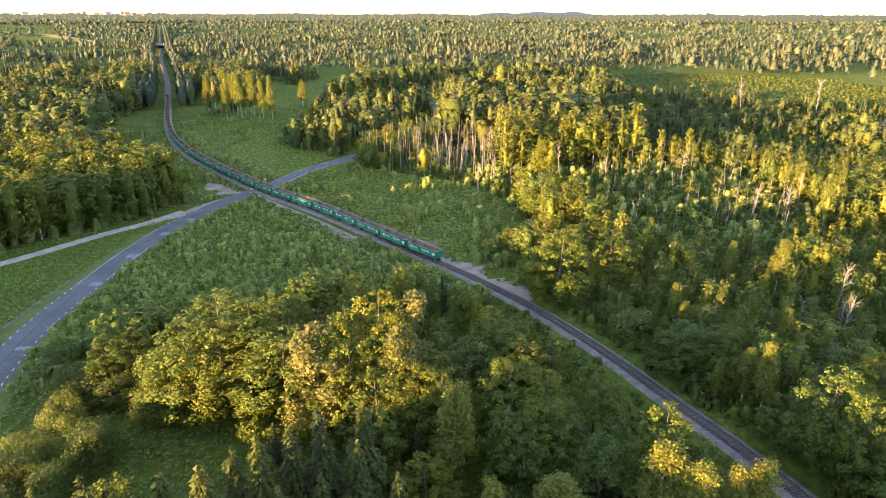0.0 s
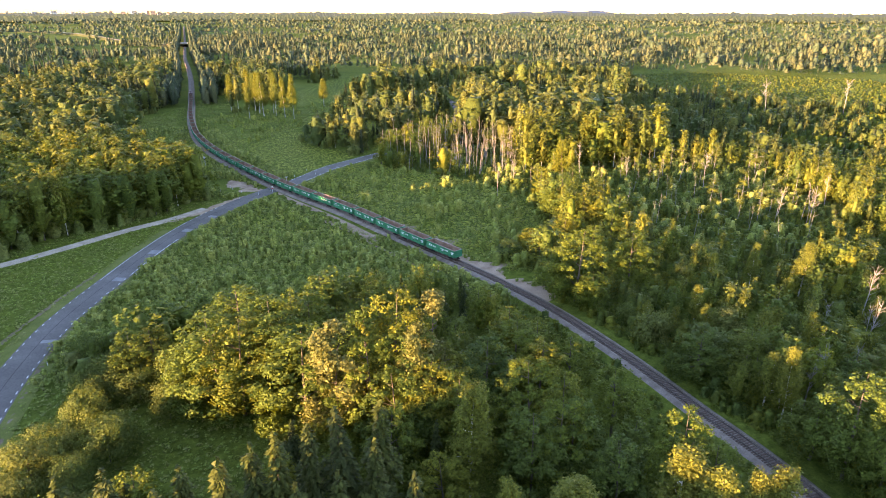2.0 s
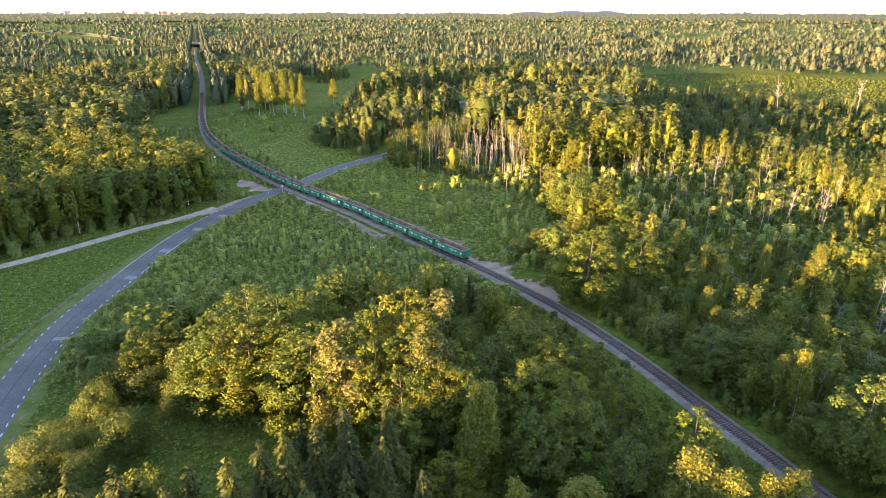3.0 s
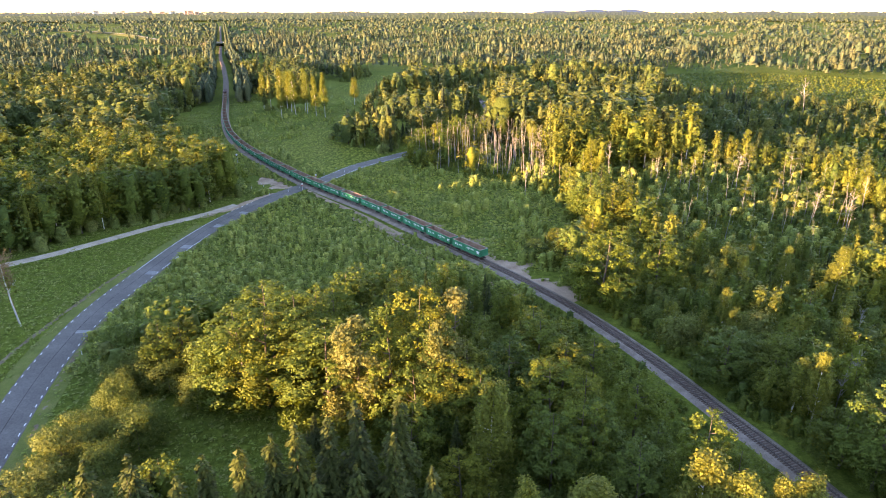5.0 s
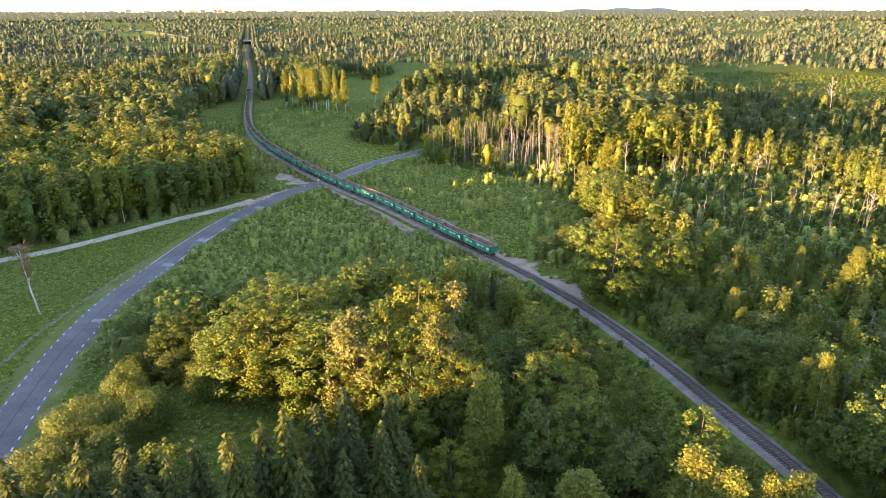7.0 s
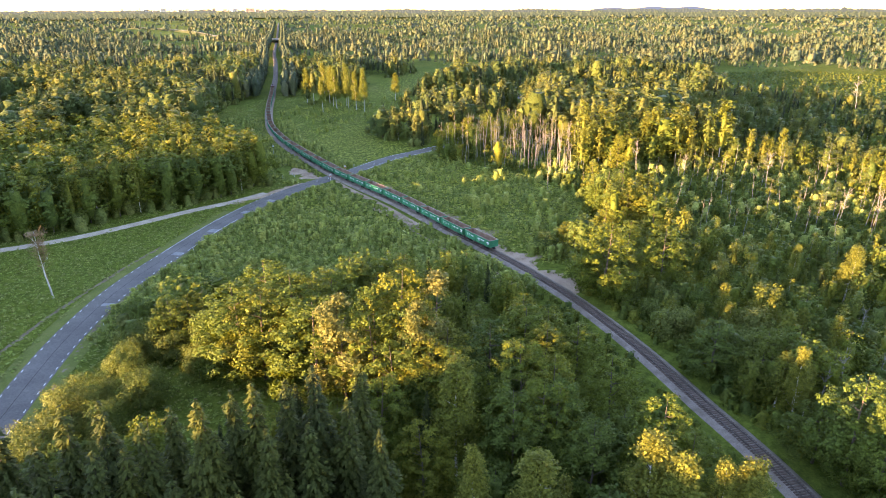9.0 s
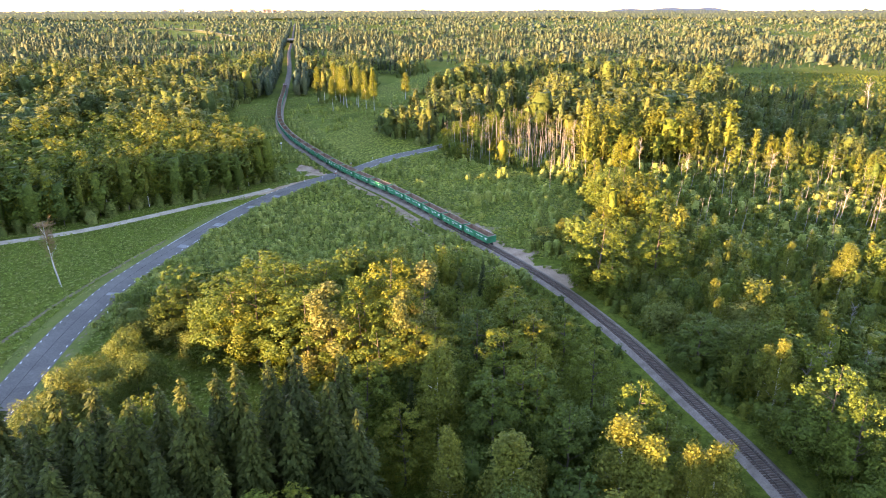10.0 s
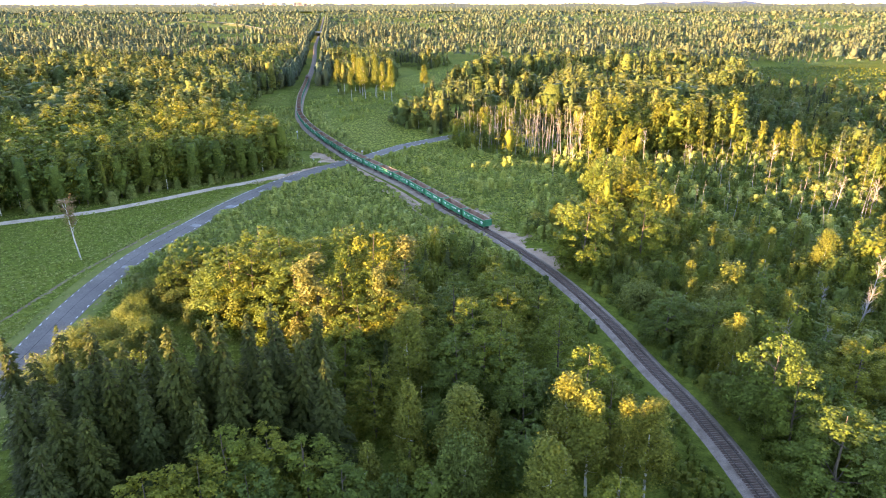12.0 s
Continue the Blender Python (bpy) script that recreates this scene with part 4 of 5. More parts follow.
def wagon():
    """An open goods wagon, 13.9 m over the couplers; its base lies on the rail tops, and it runs along y."""
    w = tagged(new("goods_wagon"), "green open-topped goods wagon with rusty inside", "wagon", "wagons of the train")
    L, W, Z0, H = 12.7, 3.1, 1.25, 2.15
    for s in (-1, 1):
        bm = bmesh.new()
        box(bm, (0.07, L, H), (s * (W / 2 - 0.1), 0, Z0 + H / 2))
        box(bm, (0.16, L, 0.14), (s * (W / 2 - 0.08), 0, Z0 + H - 0.07))
        box(bm, (0.14, L, 0.2), (s * (W / 2 - 0.07), 0, Z0 + 0.1))
        for k in range(8):
            box(bm, (0.18, 0.2, H - 0.16), (s * (W / 2 - 0.02), -L / 2 + 0.1 + k * (L - 0.2) / 7, Z0 + H / 2))
        part("side_wall", bm, GREEN, w)
    for s in (-1, 1):
        bm = bmesh.new()
        box(bm, (W - 0.28, 0.08, H), (0, s * (L / 2 - 0.04), Z0 + H / 2))
        for k in range(3):
            box(bm, (W - 0.2, 0.12, 0.14), (0, s * (L / 2 + 0.03), Z0 + 0.12 + k * (H - 0.24) / 2))
        part("end_wall", bm, GREEN, w)
    bm = bmesh.new()
    for s in (-1, 1):
        box(bm, (0.03, L - 0.2, H - 0.04), (s * (W / 2 - 0.155), 0, Z0 + H / 2 - 0.03))
        box(bm, (W - 0.4, 0.03, H - 0.04), (0, s * (L / 2 - 0.1), Z0 + H / 2 - 0.03))
    box(bm, (W - 0.3, L - 0.2, 0.06), (0, 0, Z0 + 0.05))
    for s in (-1, 1):
        box(bm, (0.05, L - 0.4, 0.1), (s * (W / 2 - 0.2), 0, Z0 + H * 0.55))
    part("lining", bm, RUST, w, "brown rusted steel lining")
    bm = bmesh.new()
    for s in (-1, 1):
        box(bm, (0.2, L + 0.02, 0.04), (s * (W / 2 - 0.09), 0, Z0 + H + 0.022))
        box(bm, (W - 0.38, 0.2, 0.04), (0, s * (L / 2 - 0.05), Z0 + H + 0.022))
    part("top_rim", bm, WORN_RIM, w, "dusty pinkish worn top edge")
    bm = bmesh.new()
    box(bm, (0.5, 13.0, 0.34), (0, 0, 1.05))
    for k in range(5):
        box(bm, (W - 0.4, 0.16, 0.16), (0, -5 + k * 2.5, 1.14))
    part("underframe", bm, BLACK, w, "grimy dark underframe")
    for s in (-1, 1):
        bm = bmesh.new()
        box(bm, (0.3, 0.9, 0.28), (0, s * 6.6, 0.95))
        part("coupler", bm, BLACK, w)
    for s in (-1, 1):
        bm = bmesh.new()
        for q in (-1, 1):
            box(bm, (0.16, 2.5, 0.3), (q * 1.02, s * 4.3, 0.6))
        box(bm, (2.2, 0.4, 0.3), (0, s * 4.3, 0.72))
        bogie = part("bogie", bm, BLACK, w)
        for q in (-0.925, 0.925):
            bm = bmesh.new()
            rot = Matrix.Rotation(radians(90), 4, "Y")
            for e in (-0.76, 0.76):
                cyl(bm, 0.475, 0.13, (e, s * 4.3 + q, 0.475), rot, seg=14)
            cyl(bm, 0.09, 1.7, (0, s * 4.3 + q, 0.475), rot, seg=8)
            part("wheelset", bm, STEEL, bogie)
    bars = [(-5.3, 1.3, 1.2, 0.3), (-5.3, 0.85, 1.0, 0.2), (-2.7, 1.35, 1.3, 0.34), (-0.9, 1.35, 1.3, 0.34), (-0.9, 0.9, 1.0, 0.2), (2.7, 1.2, 1.1, 0.4), (4.6, 1.4, 1.2, 0.24), (4.6, 1.0, 1.3, 0.2)]
    for s in (-1, 1):
        for a, z, ln, hh in bars:
            bm = box(bmesh.new(), (0.01, ln, hh), (s * (W / 2 - 0.058), a, Z0 + z))
            part("lettering_bar", bm, PAINT, w, "white stencilled lettering")
    return w


fine_rail, fine_tan = spline(RAIL, 0.1)
TAIL = int(np.argmin(np.hypot(fine_rail[:, 0] + 9.6, fine_rail[:, 1] - 175.0)))


def on_rails(metres):
    """The pose of a vehicle whose middle lies so far behind the train's end."""
    i = TAIL + int(metres * 10)
    p, t = fine_rail[i], fine_tan[i]
    return pose(p[0], p[1], 0.78, 0, 0, math.degrees(math.atan2(-t[0], t[1])))


first = wagon()
first.matrix_world = on_rails(7.0)
for i in range(1, 31):
    copy_thing(first, on_rails(7.0 + 13.92 * i))


def locomotive():
    """A diesel engine with two cabs, 17 m long, along y over the rail tops."""
    e = tagged(new("locomotive"), "dark red and grey diesel locomotive heading the train", "locomotive")
    bm = bmesh.new()
    box(bm, (2.9, 13.0, 2.6), (0, 0, 2.75), bevel=0.18)
    box(bm, (2.2, 10.0, 0.35), (0, 0, 4.1), bevel=0.1)
    for k in range(9):
        box(bm, (2.96, 0.6, 1.2), (0, -5.2 + k * 1.3, 3.0))
    part("hood", bm, ENGINE_RED, e)
    for s in (-1, 1):
        bm = box(bmesh.new(), (3.0, 2.0, 3.0), (0, s * 7.4, 2.95), bevel=0.2)
        cab = part("cab", bm, ENGINE_RED, e)
        bm = bmesh.new()
        for q in (-0.7, 0.7):
            box(bm, (1.1, 0.06, 0.8), (q, s * 8.42, 3.5))
        part("windscreen", bm, BLACK, cab, "dark glass")
        bm = box(bmesh.new(), (3.02, 0.3, 0.9), (0, s * 8.5, 1.25), bevel=0.05)
        part("buffer_beam", bm, BLACK, cab)
        bm = bmesh.new()
        for q in (-1, 1):
            box(bm, (0.2, 4.4, 0.4), (q * 1.05, s * 4.6, 0.62))
        box(bm, (2.2, 0.6, 0.4), (0, s * 4.6, 0.8))
        bogie = part("bogie", bm, BLACK, e)
        for q in (-1.8, 0, 1.8):
            bm = bmesh.new()
            rot = Matrix.Rotation(radians(90), 4, "Y")
            for w in (-0.76, 0.76):
                cyl(bm, 0.52, 0.13, (w, s * 4.6 + q, 0.52), rot, seg=14)
            cyl(bm, 0.09, 1.7, (0, s * 4.6 + q, 0.52), rot, seg=8)
            part("wheelset", bm, STEEL, bogie)
    part("frame", box(bmesh.new(), (2.9, 16.6, 0.4), (0, 0, 1.3)), BLACK, e)
    part("fuel_tank", box(bmesh.new(), (2.4, 3.2, 0.7), (0, 0, 0.75), bevel=0.1), BLACK, e)
    for k in range(3):
        part("roof_fan", cyl(bmesh.new(), 0.6, 0.16, (0, -3 + k * 3, 4.32), seg=16), BLACK, e)
    return e


locomotive().matrix_world = on_rails(7.0 + 13.92 * 30 + 15.7)

# ---- loose ground: gravel, paths, markings ----
def loose_strip(name, label, line, side, widths, seed, mat, z=0.06):
    """A ragged strip beside a line; side: offset of its inner edge; widths: wavy bounds."""
    pts, tan = spline(line, 0.5)
    nrm = np.stack([tan[:, 1], -tan[:, 0]], 1)
    s = np.arange(len(pts)) * 0.5
    w = spill(pts[:, 0], pts[:, 1]) if widths is None else widths[0] + (widths[1] - widths[0]) * np.clip(wavy(s, s * 0.3, 14, seed) * 1.5 - 0.25, 0, 1)
    w = w + 0.22 * w.max() * (wavy(s, s, 5, seed + 1) - 0.5) + 0.9 * (wavy(s, s, 1.7, seed + 2) - 0.5)
    w = np.maximum(w, 0.05) * np.clip(np.minimum(s, s[-1] - s) / 5, 0, 1) ** 0.6
    sway = (wavy(s, s, 7, seed + 4) - 0.5) * min(1.0, 0.2 * w.max())
    sign = 1 if side >= 0 else -1
    a = pts + nrm * (side + (sway if side == 0 else 0 * sway))[:, None]
    v = np.zeros((len(pts), 5, 3))
    for j, t in enumerate((0, 0.3, 0.6, 0.88, 1)):
        v[:, j, :2] = a + nrm * sign * (w * t)[:, None]
        v[:, j, 2] = (z, z, z, z, -0.03)[j] + (0.05 * (wavy(v[:, j, 0], v[:, j, 1], 2.5, seed) - 0.5) if 0 < j < 4 else 0)
    i = np.arange(len(pts) - 1)[:, None] * 5 + np.arange(4)[None, :]
    f = np.stack([i, i + 1, i + 6, i + 5], -1).reshape(-1, 4)
    if sign < 0:
        f = f[:, ::-1]
    return tagged(new(name, mesh_of(name, v.reshape(-1, 3), f, [mat])), label, "gravel", kind="structure")


EAST_BANK = [p for p in RAIL if 140 < p[1] < 258]
loose_strip("gravel_bank", "pale gravel spilled beside the railway", EAST_BANK, 2.6, None, 3, GRAVEL)
loose_strip("gravel_bank", "pale gravel spilled beside the railway", [(-34, 203), (-50.8, 223), (-70, 243.3), (-80, 254.5)], -2.8, (0.3, 4.0), 5, GRAVEL)
loose_strip("gravel_bank", "bare gravel patch in the rough field", [(-35, 195), (-46, 205), (-57, 216)], 0, (2, 6), 8, GRAVEL, 0.085)
loose_strip("sandy_path", "trodden sandy path through the shrubs", [(-2, 156), (-12, 167), (-24, 178), (-36, 192), (-48, 208), (-56, 217)], 0, (0.5, 2.4), 11, GRAVEL, 0.073)
loose_strip("gravel_yard", "bare gravel yard beside the level crossing", [(-87, 257), (-93, 263.5), (-100, 270.5), (-107, 275)], -2.0, (6, 10), 13, GRAVEL, 0.05)
loose_strip("gravel_apron", "gravel where the branch road meets the asphalt", [(-113, 212), (-105, 226), (-99, 240), (-93, 249), (-89, 256)], 0, (2.5, 5), 17, GRAVEL, 0.055)
loose_strip("dirt_path", "brown trodden path along the road", [(-106.6, 90), (-109, 108), (-110.5, 121), (-111, 135), (-111.3, 150), (-110.5, 168)], 0, (0.6, 1.3), 19, DIRT)
loose_strip("road_verge", "worn sandy verge of the road", [(-84.5, 84), (-92.6, 106), (-96.6, 121), (-98.8, 134), (-99.6, 148), (-99.6, 162), (-99.5, 180), (-98.4, 198), (-95.6, 216), (-90.5, 235)], 0, (0.3, 1.0), 23, DIRT, 0.05)

for side, y0, y1 in ((-1, 40, 205), (1, 40, 330)):
    k = (road_pts[:, 1] > y0) & (road_pts[:, 1] < y1) & (np.abs(road_pts[:, 1] - 257) > 9)
    for run in ([k & (road_pts[:, 1] < 257), k & (road_pts[:, 1] > 257)] if side > 0 else [k]):
        prof = [(side * 3.7, 0.03), (side * 4.6, 0.06), (side * 6.3, 0.05), (side * 7.2, -0.04)]
        tagged(ribbon("grass_verge", road_pts[run], road_tan[run], prof if side > 0 else prof[::-1], VERGE), "mown yellow-green grass verge beside the asphalt", "verge", kind="structure")


def road_band(name, s0, s1, o0, o1, mat, label="", z=0.012):
    """A painted or patched piece of the carriageway, between two distances along it."""
    i = [int(np.clip(round(s0 / 0.25), 0, len(fine_road) - 1)), int(np.clip(round(s1 / 0.25), 0, len(fine_road) - 1))]
    k = np.unique(np.linspace(i[0], i[1], max(2, int((s1 - s0) / 2) + 1)).astype(int))
    nrm = np.stack([fine_road_tan[k, 1], -fine_road_tan[k, 0]], 1)
    crownz = lambda o: 0.13 - 0.05 * abs(o) / 3.6 + z
    v = np.zeros((len(k), 2, 3))
    for j, o in enumerate((o0, o1)):
        v[:, j, :2] = fine_road[k] + nrm * o
        v[:, j, 2] = crownz(o)
    n = np.arange(len(k) - 1)[:, None] * 2
    f = np.stack([n, n + 1, n + 3, n + 2], -1).reshape(-1, 4)
    return part_me(name, mesh_of(name, v.reshape(-1, 3), f, [mat]), road, label)


fine_road, fine_road_tan = spline(ROAD, 0.25)
road_s = lambda y: 0.25 * int(np.argmin(np.abs(fine_road[:, 1] - y)))
s = road_s(60)
while s < road_s(163):
    for o in (-3.35, 3.2):
        road_band("edge_dash", s, s + 1.1, o, o + 0.16, PAINT)
    s += 3.0
road_band("edge_line", road_s(163), road_s(212), -3.38, -3.24, PAINT, "worn white edge line")
road_band("edge_line", road_s(165), road_s(196), 3.24, 3.38, PAINT, "worn white edge line")
road_band("edge_line", road_s(272), road_s(330), 3.24, 3.38, PAINT, "worn white edge line")
road_band("edge_line", road_s(272), road_s(330), -3.38, -3.24, PAINT, "worn white edge line")
for k in range(7):
    road_band("edge_dash", road_s(214) + k * 3, road_s(214) + k * 3 + 1.2, -3.36, -3.2, PAINT)
for y0, ln in ((161, 2.6), (182, 3.0), (203, 3.0), (219, 2.2), (126, 1.6)):
    road_band("asphalt_patch", road_s(y0), road_s(y0) + ln, 0.1, 3.2, ASPHALT_PATCH, "pale patch in the asphalt", 0.006)
for a, b in ((70, 140), (140, 250)):
    road_band("centre_seam", road_s(a), road_s(b), -0.05, 0.05, BLACK, "dark tarred seam", 0.004)

# ---- sleepers ----
nose = int(np.argmin(np.abs(fine_rail[:, 1] - 62)))
sleeper_bm = box(bmesh.new(), (2.7, 0.26, 0.2), (0, 0, 0.53), None, 0.02)
sleeper_me = bpy.data.meshes.new("sleeper")
sleeper_bm.to_mesh(sleeper_me)
sleeper_bm.free()
sleeper_me.materials.append(SLEEPER)
for i in range(290):
    k = nose + int(i * 5.5)
    ob = new("sleeper", sleeper_me)
    ob.parent = railway
    ob.matrix_world = pose(fine_rail[k, 0], fine_rail[k, 1], 0, 0, 0, math.degrees(math.atan2(-fine_tan[k, 0], fine_tan[k, 1])))

# ---- bare and dying trees ----
def dead_mesh(seed, limbs, thick, top=1.0):
    rng = np.random.RandomState(seed)
    zs = np.linspace(0, top, 7)
    path = np.stack([np.cumsum(rng.normal(0, 0.008, 7)), np.cumsum(rng.normal(0, 0.008, 7)), zs], 1)
    path[0, :2] = 0
    v, f = tube(path, thick * (1 - 0.75 * zs / top), 6)
    for i in range(limbs):
        z = rng.uniform(0.45, 0.97) * top
        a, ln = rng.uniform(0, 6.283), rng.uniform(0.07, 0.2)
        base = np.array([np.interp(z, zs, path[:, 0]), np.interp(z, zs, path[:, 1]), z])
        way = np.array([math.cos(a), math.sin(a), rng.uniform(0.5, 1.6)])
        way /= np.linalg.norm(way)
        mid, tip = base + way * ln * 0.5 + (0, 0, -0.01), base + way * ln
        for p, r in (([base, mid, tip], (0.4, 0.25, 0.08)),):
            v2, f2 = tube(p, [thick * q for q in r], 4)
            f += [tuple(k + len(v) for k in q) for q in f2]
            v += v2
        for _ in range(3):
            t0 = base + way * ln * rng.uniform(0.4, 0.9)
            t1 = t0 + (way + rng.normal(0, 0.6, 3)) * ln * 0.4
            v2, f2 = tube([t0, t1], [thick * 0.16, thick * 0.05], 3)
            f += [tuple(k + len(v) for k in q) for q in f2]
            v += v2
    return mesh_of("dead_tree", v, f, [DEAD_WOOD], True)


SNAG = [dead_mesh(300 + i, 2, 0.009) for i in range(4)]
BARE = [dead_mesh(320 + i, 22, 0.014) for i in range(4)]
rng = np.random.RandomState(11)


def dead(me, x, y, h, name, label, group, lean=0.05, wide=1.0):
    ob = tagged(new(name, me), label, "dead tree", group)
    ob.matrix_world = Matrix.LocRotScale((x, y, -0.1), Euler((rng.normal(0, lean), rng.normal(0, lean), rng.uniform(0, 6.28))), (h * wide, h * wide, h))


x, y = scatter(rng, 4.4, -46, 25, 278, 352)
keep = inside(DEAD_GROVE, x, y) & (wavy(x, y, 14, 71) > 0.4)
for a, b in zip(x[keep], y[keep]):
    dead(SNAG[rng.randint(4)], a, b, rng.uniform(10, 19), "dead_trunk", "bare pale dead trunk standing in a wet grove", "dead trunks of the wet grove")
x, y = scatter(rng, 11, 0, 135, 185, 300)
keep = inside(MARSH, x, y)
for a, b in zip(x[keep], y[keep]):
    dead(SNAG[rng.randint(4)], a, b, rng.uniform(5, 13), "dead_trunk", "thin grey dead trunk among low shrubs", "dead trunks of the marsh", 0.08)
for a, b, h in [(86, 140, 15), (79, 127, 13), (82, 131, 10), (74, 133, 9), (60, 108, 12), (55, 104, 11), (68, 112, 9), (112, 214, 15), (103, 219, 14), (45, 280, 15), (62, 268, 13), (14, 262, 12), (92, 260, 16), (210, 470, 26), (255, 452, 25), (128, 235, 14), (7, 250, 12)]:
    dead(BARE[rng.randint(4)], a, b, h, "bare_tree", "bare dead tree with pale branching limbs", "bare dead trees", 0.07, 0.8)

# ---- single trees ----
EAST_GROVE = [(41.8, 224.7, 16, 7), (34.6, 241.6, 16, 8), (23.9, 247.2, 14, 7), (45.2, 208.4, 14, 7), (32.7, 204.0, 14, 8), (36.7, 281.0, 19, 7), (23.7, 217.3, 13, 7), (38.7, 189.3, 13, 6), (24.1, 191.1, 12, 8), (29.4, 174.7, 14, 8), (13.9, 188.3, 8, 7), (6.9, 182.9, 6, 7), (15.2, 175.7, 8, 6)]
EAST_THIN = [(61.2, 272.2, 15, 3.5), (81.6, 279.8, 15, 4), (92.2, 288.1, 16, 3), (106.5, 288.0, 15, 5), (99.2, 240.4, 15, 4), (84.0, 230.4, 14, 4), (123.6, 284.6, 16, 8), (104.9, 228.3, 14, 4), (115.5, 233.3, 15, 4), (136.3, 258.1, 16, 5), (73.1, 240.5, 10, 3.5), (69.8, 260.4, 13, 3), (55.3, 308.8, 14, 4), (87.9, 215.7, 13, 3.5), (95.3, 216.3, 13, 4), (91.1, 263.0, 14, 3.5), (69.8, 283.6, 14, 3)]
FIELD_BIRCH = [(-177, 475, 27, 8), (-151, 436, 22, 6), (-146, 452, 30, 9), (-138, 454, 29, 8), (-130, 448, 27, 7), (-122, 441, 30, 6.5), (-152, 462, 29, 9), (-143, 466, 31, 9), (-160, 478, 28, 8), (-168, 490, 29, 9), (-114, 503, 21, 8)]
ROAD_GROVE = [(-46, 306, 14, 8), (-40, 314, 17, 8), (-34, 323, 18, 8), (-41, 300, 10, 8), (-31, 312, 17, 8), (-24, 331, 19, 8), (-35, 296, 9, 8), (-28, 303, 12, 7), (-20, 318, 17, 7), (-13, 337, 19, 8), (-27, 346, 19, 8), (-18, 352, 20, 8), (-44, 322, 15, 7)]
for t in ROAD_GROVE:
    place_tree("alder", *t, rng, "sunlit trees in the field", MINOR_TREES)
for t in EAST_GROVE:
    place_tree("alder", *t, rng, "sunlit trees in the field")
for a, b, h in [(-35, 312, 15), (-20, 318, 17), (-8, 300, 14), (5, 320, 17), (14, 300, 15), (-28, 330, 18), (-2, 334, 18), (16, 322, 17)]:
    place_tree("thin", a, b, h, 4.5, rng, "thin birches of the marsh")
for t in EAST_THIN:
    place_tree("thin", *t, rng, "thin birches of the marsh")
for t in FIELD_BIRCH:
    place_tree("birch", *t, rng, "birches of the meadow")
lone = tagged(new("birch_tree"), "lone leaning birch with a white trunk and browned half-bare crown", "tree")
lone.matrix_world = Matrix.LocRotScale((-116.5, 128.8, -0.1), Euler((0, -0.045, 0)), (18, 18, 18))
me = dead_mesh(341, 3, 0.012)
me.materials[0] = BIRCH_BARK
part_me("trunk", me, lone)
me = dead_mesh(344, 70, 0.0075, 0.99)
me.materials[0] = BROWN_TWIG
part_me("twig_crown", me, lone, "reddish-brown bare twigs")
v, f, smooth = crown("thin", 170, 0.012, 345, 14)
v[:, :2] *= 1.5
w, g, soft = crown("thin", 900, 0.011, 346, 30)
w[:, :2] *= 0.8 + 1.3 * np.clip(w[:, 2:] - 0.4, 0, 1)
w[:, 2] = 0.56 + (w[:, 2] - 0.35) * 0.72
part_me("withered_leaves", mesh_of("withered_leaves", w, g, [BROWN_TWIG], soft), lone, "withered rust-brown leaves")
part_me("foliage", mesh_of("foliage", v, f, [BIRCH], smooth), lone, "sparse yellow leaves")

# ---- posts and signs at the road ----
def guide_post(x, y):
    p = tagged(new("guide_post"), "white roadside guide post with a dark band", "post", "guide posts along the road")
    p.location = (x, y, 0)
    part("shaft", box(bmesh.new(), (0.14, 0.1, 1.0), (0, 0, 0.5), None, 0.02), PAINT, p)
    part("band", box(bmesh.new(), (0.148, 0.108, 0.18), (0, 0, 0.8)), BLACK, p, "dark reflector band")


for a, b in [(-98.8, 165.6), (-94.0, 117), (-95, 243), (-89.2, 249), (-86, 254.5), (-97, 252), (-82, 279), (-73.5, 283.5), (-66, 296), (-79, 290), (-109.5, 214), (-102, 256), (-106, 253), (-104, 259)]:
    guide_post(a, b)


def signal(x, y):
    p = tagged(new("railway_signal"), "white railway signal on a thin mast beside the line", "signal")
    p.location = (x, y, 0)
    part("mast", cyl(bmesh.new(), 0.09, 4.4, (0, 0, 2.2)), CONCRETE, p)
    bm = cyl(bmesh.new(), 0.5, 0.08, (0, -0.12, 4.7), Matrix.Rotation(radians(90), 4, "X"), seg=18)
    part("disc", bm, PAINT, p, "round white disc")
    part("lamp_box", box(bmesh.new(), (0.32, 0.25, 0.7), (0, 0, 4.0), None, 0.03), BLACK, p)


signal(-128.5, 296)


def crossing_sign(x, y, turn):
    p = tagged(new("crossing_sign"), "red and white level-crossing sign on a post", "sign", "signs at the level crossing")
    p.matrix_world = pose(x, y, 0, 0, 0, turn)
    part("post", cyl(bmesh.new(), 0.06, 2.9, (0, 0, 1.45)), PAINT, p)
    for s in (-1, 1):
        part("cross_arm", box(bmesh.new(), (1.1, 0.03, 0.16), (0, -0.08 - 0.02 * s, 2.7), Matrix.Rotation(radians(35 * s), 4, "Y")), PAINT, p)
    part("lamp_board", box(bmesh.new(), (0.7, 0.05, 0.4), (0, -0.08, 1.95), None, 0.03), SIGN_RED, p, "red warning board")


SIGN_RED = rough_mat("red_paint", [(0.4, 0.03, 0.02), (0.5, 0.04, 0.03), (0.55, 0.06, 0.04)], (1, 10), 0.5)
crossing_sign(-84.2, 252.0, 20)
crossing_sign(-82.5, 267.5, 200)

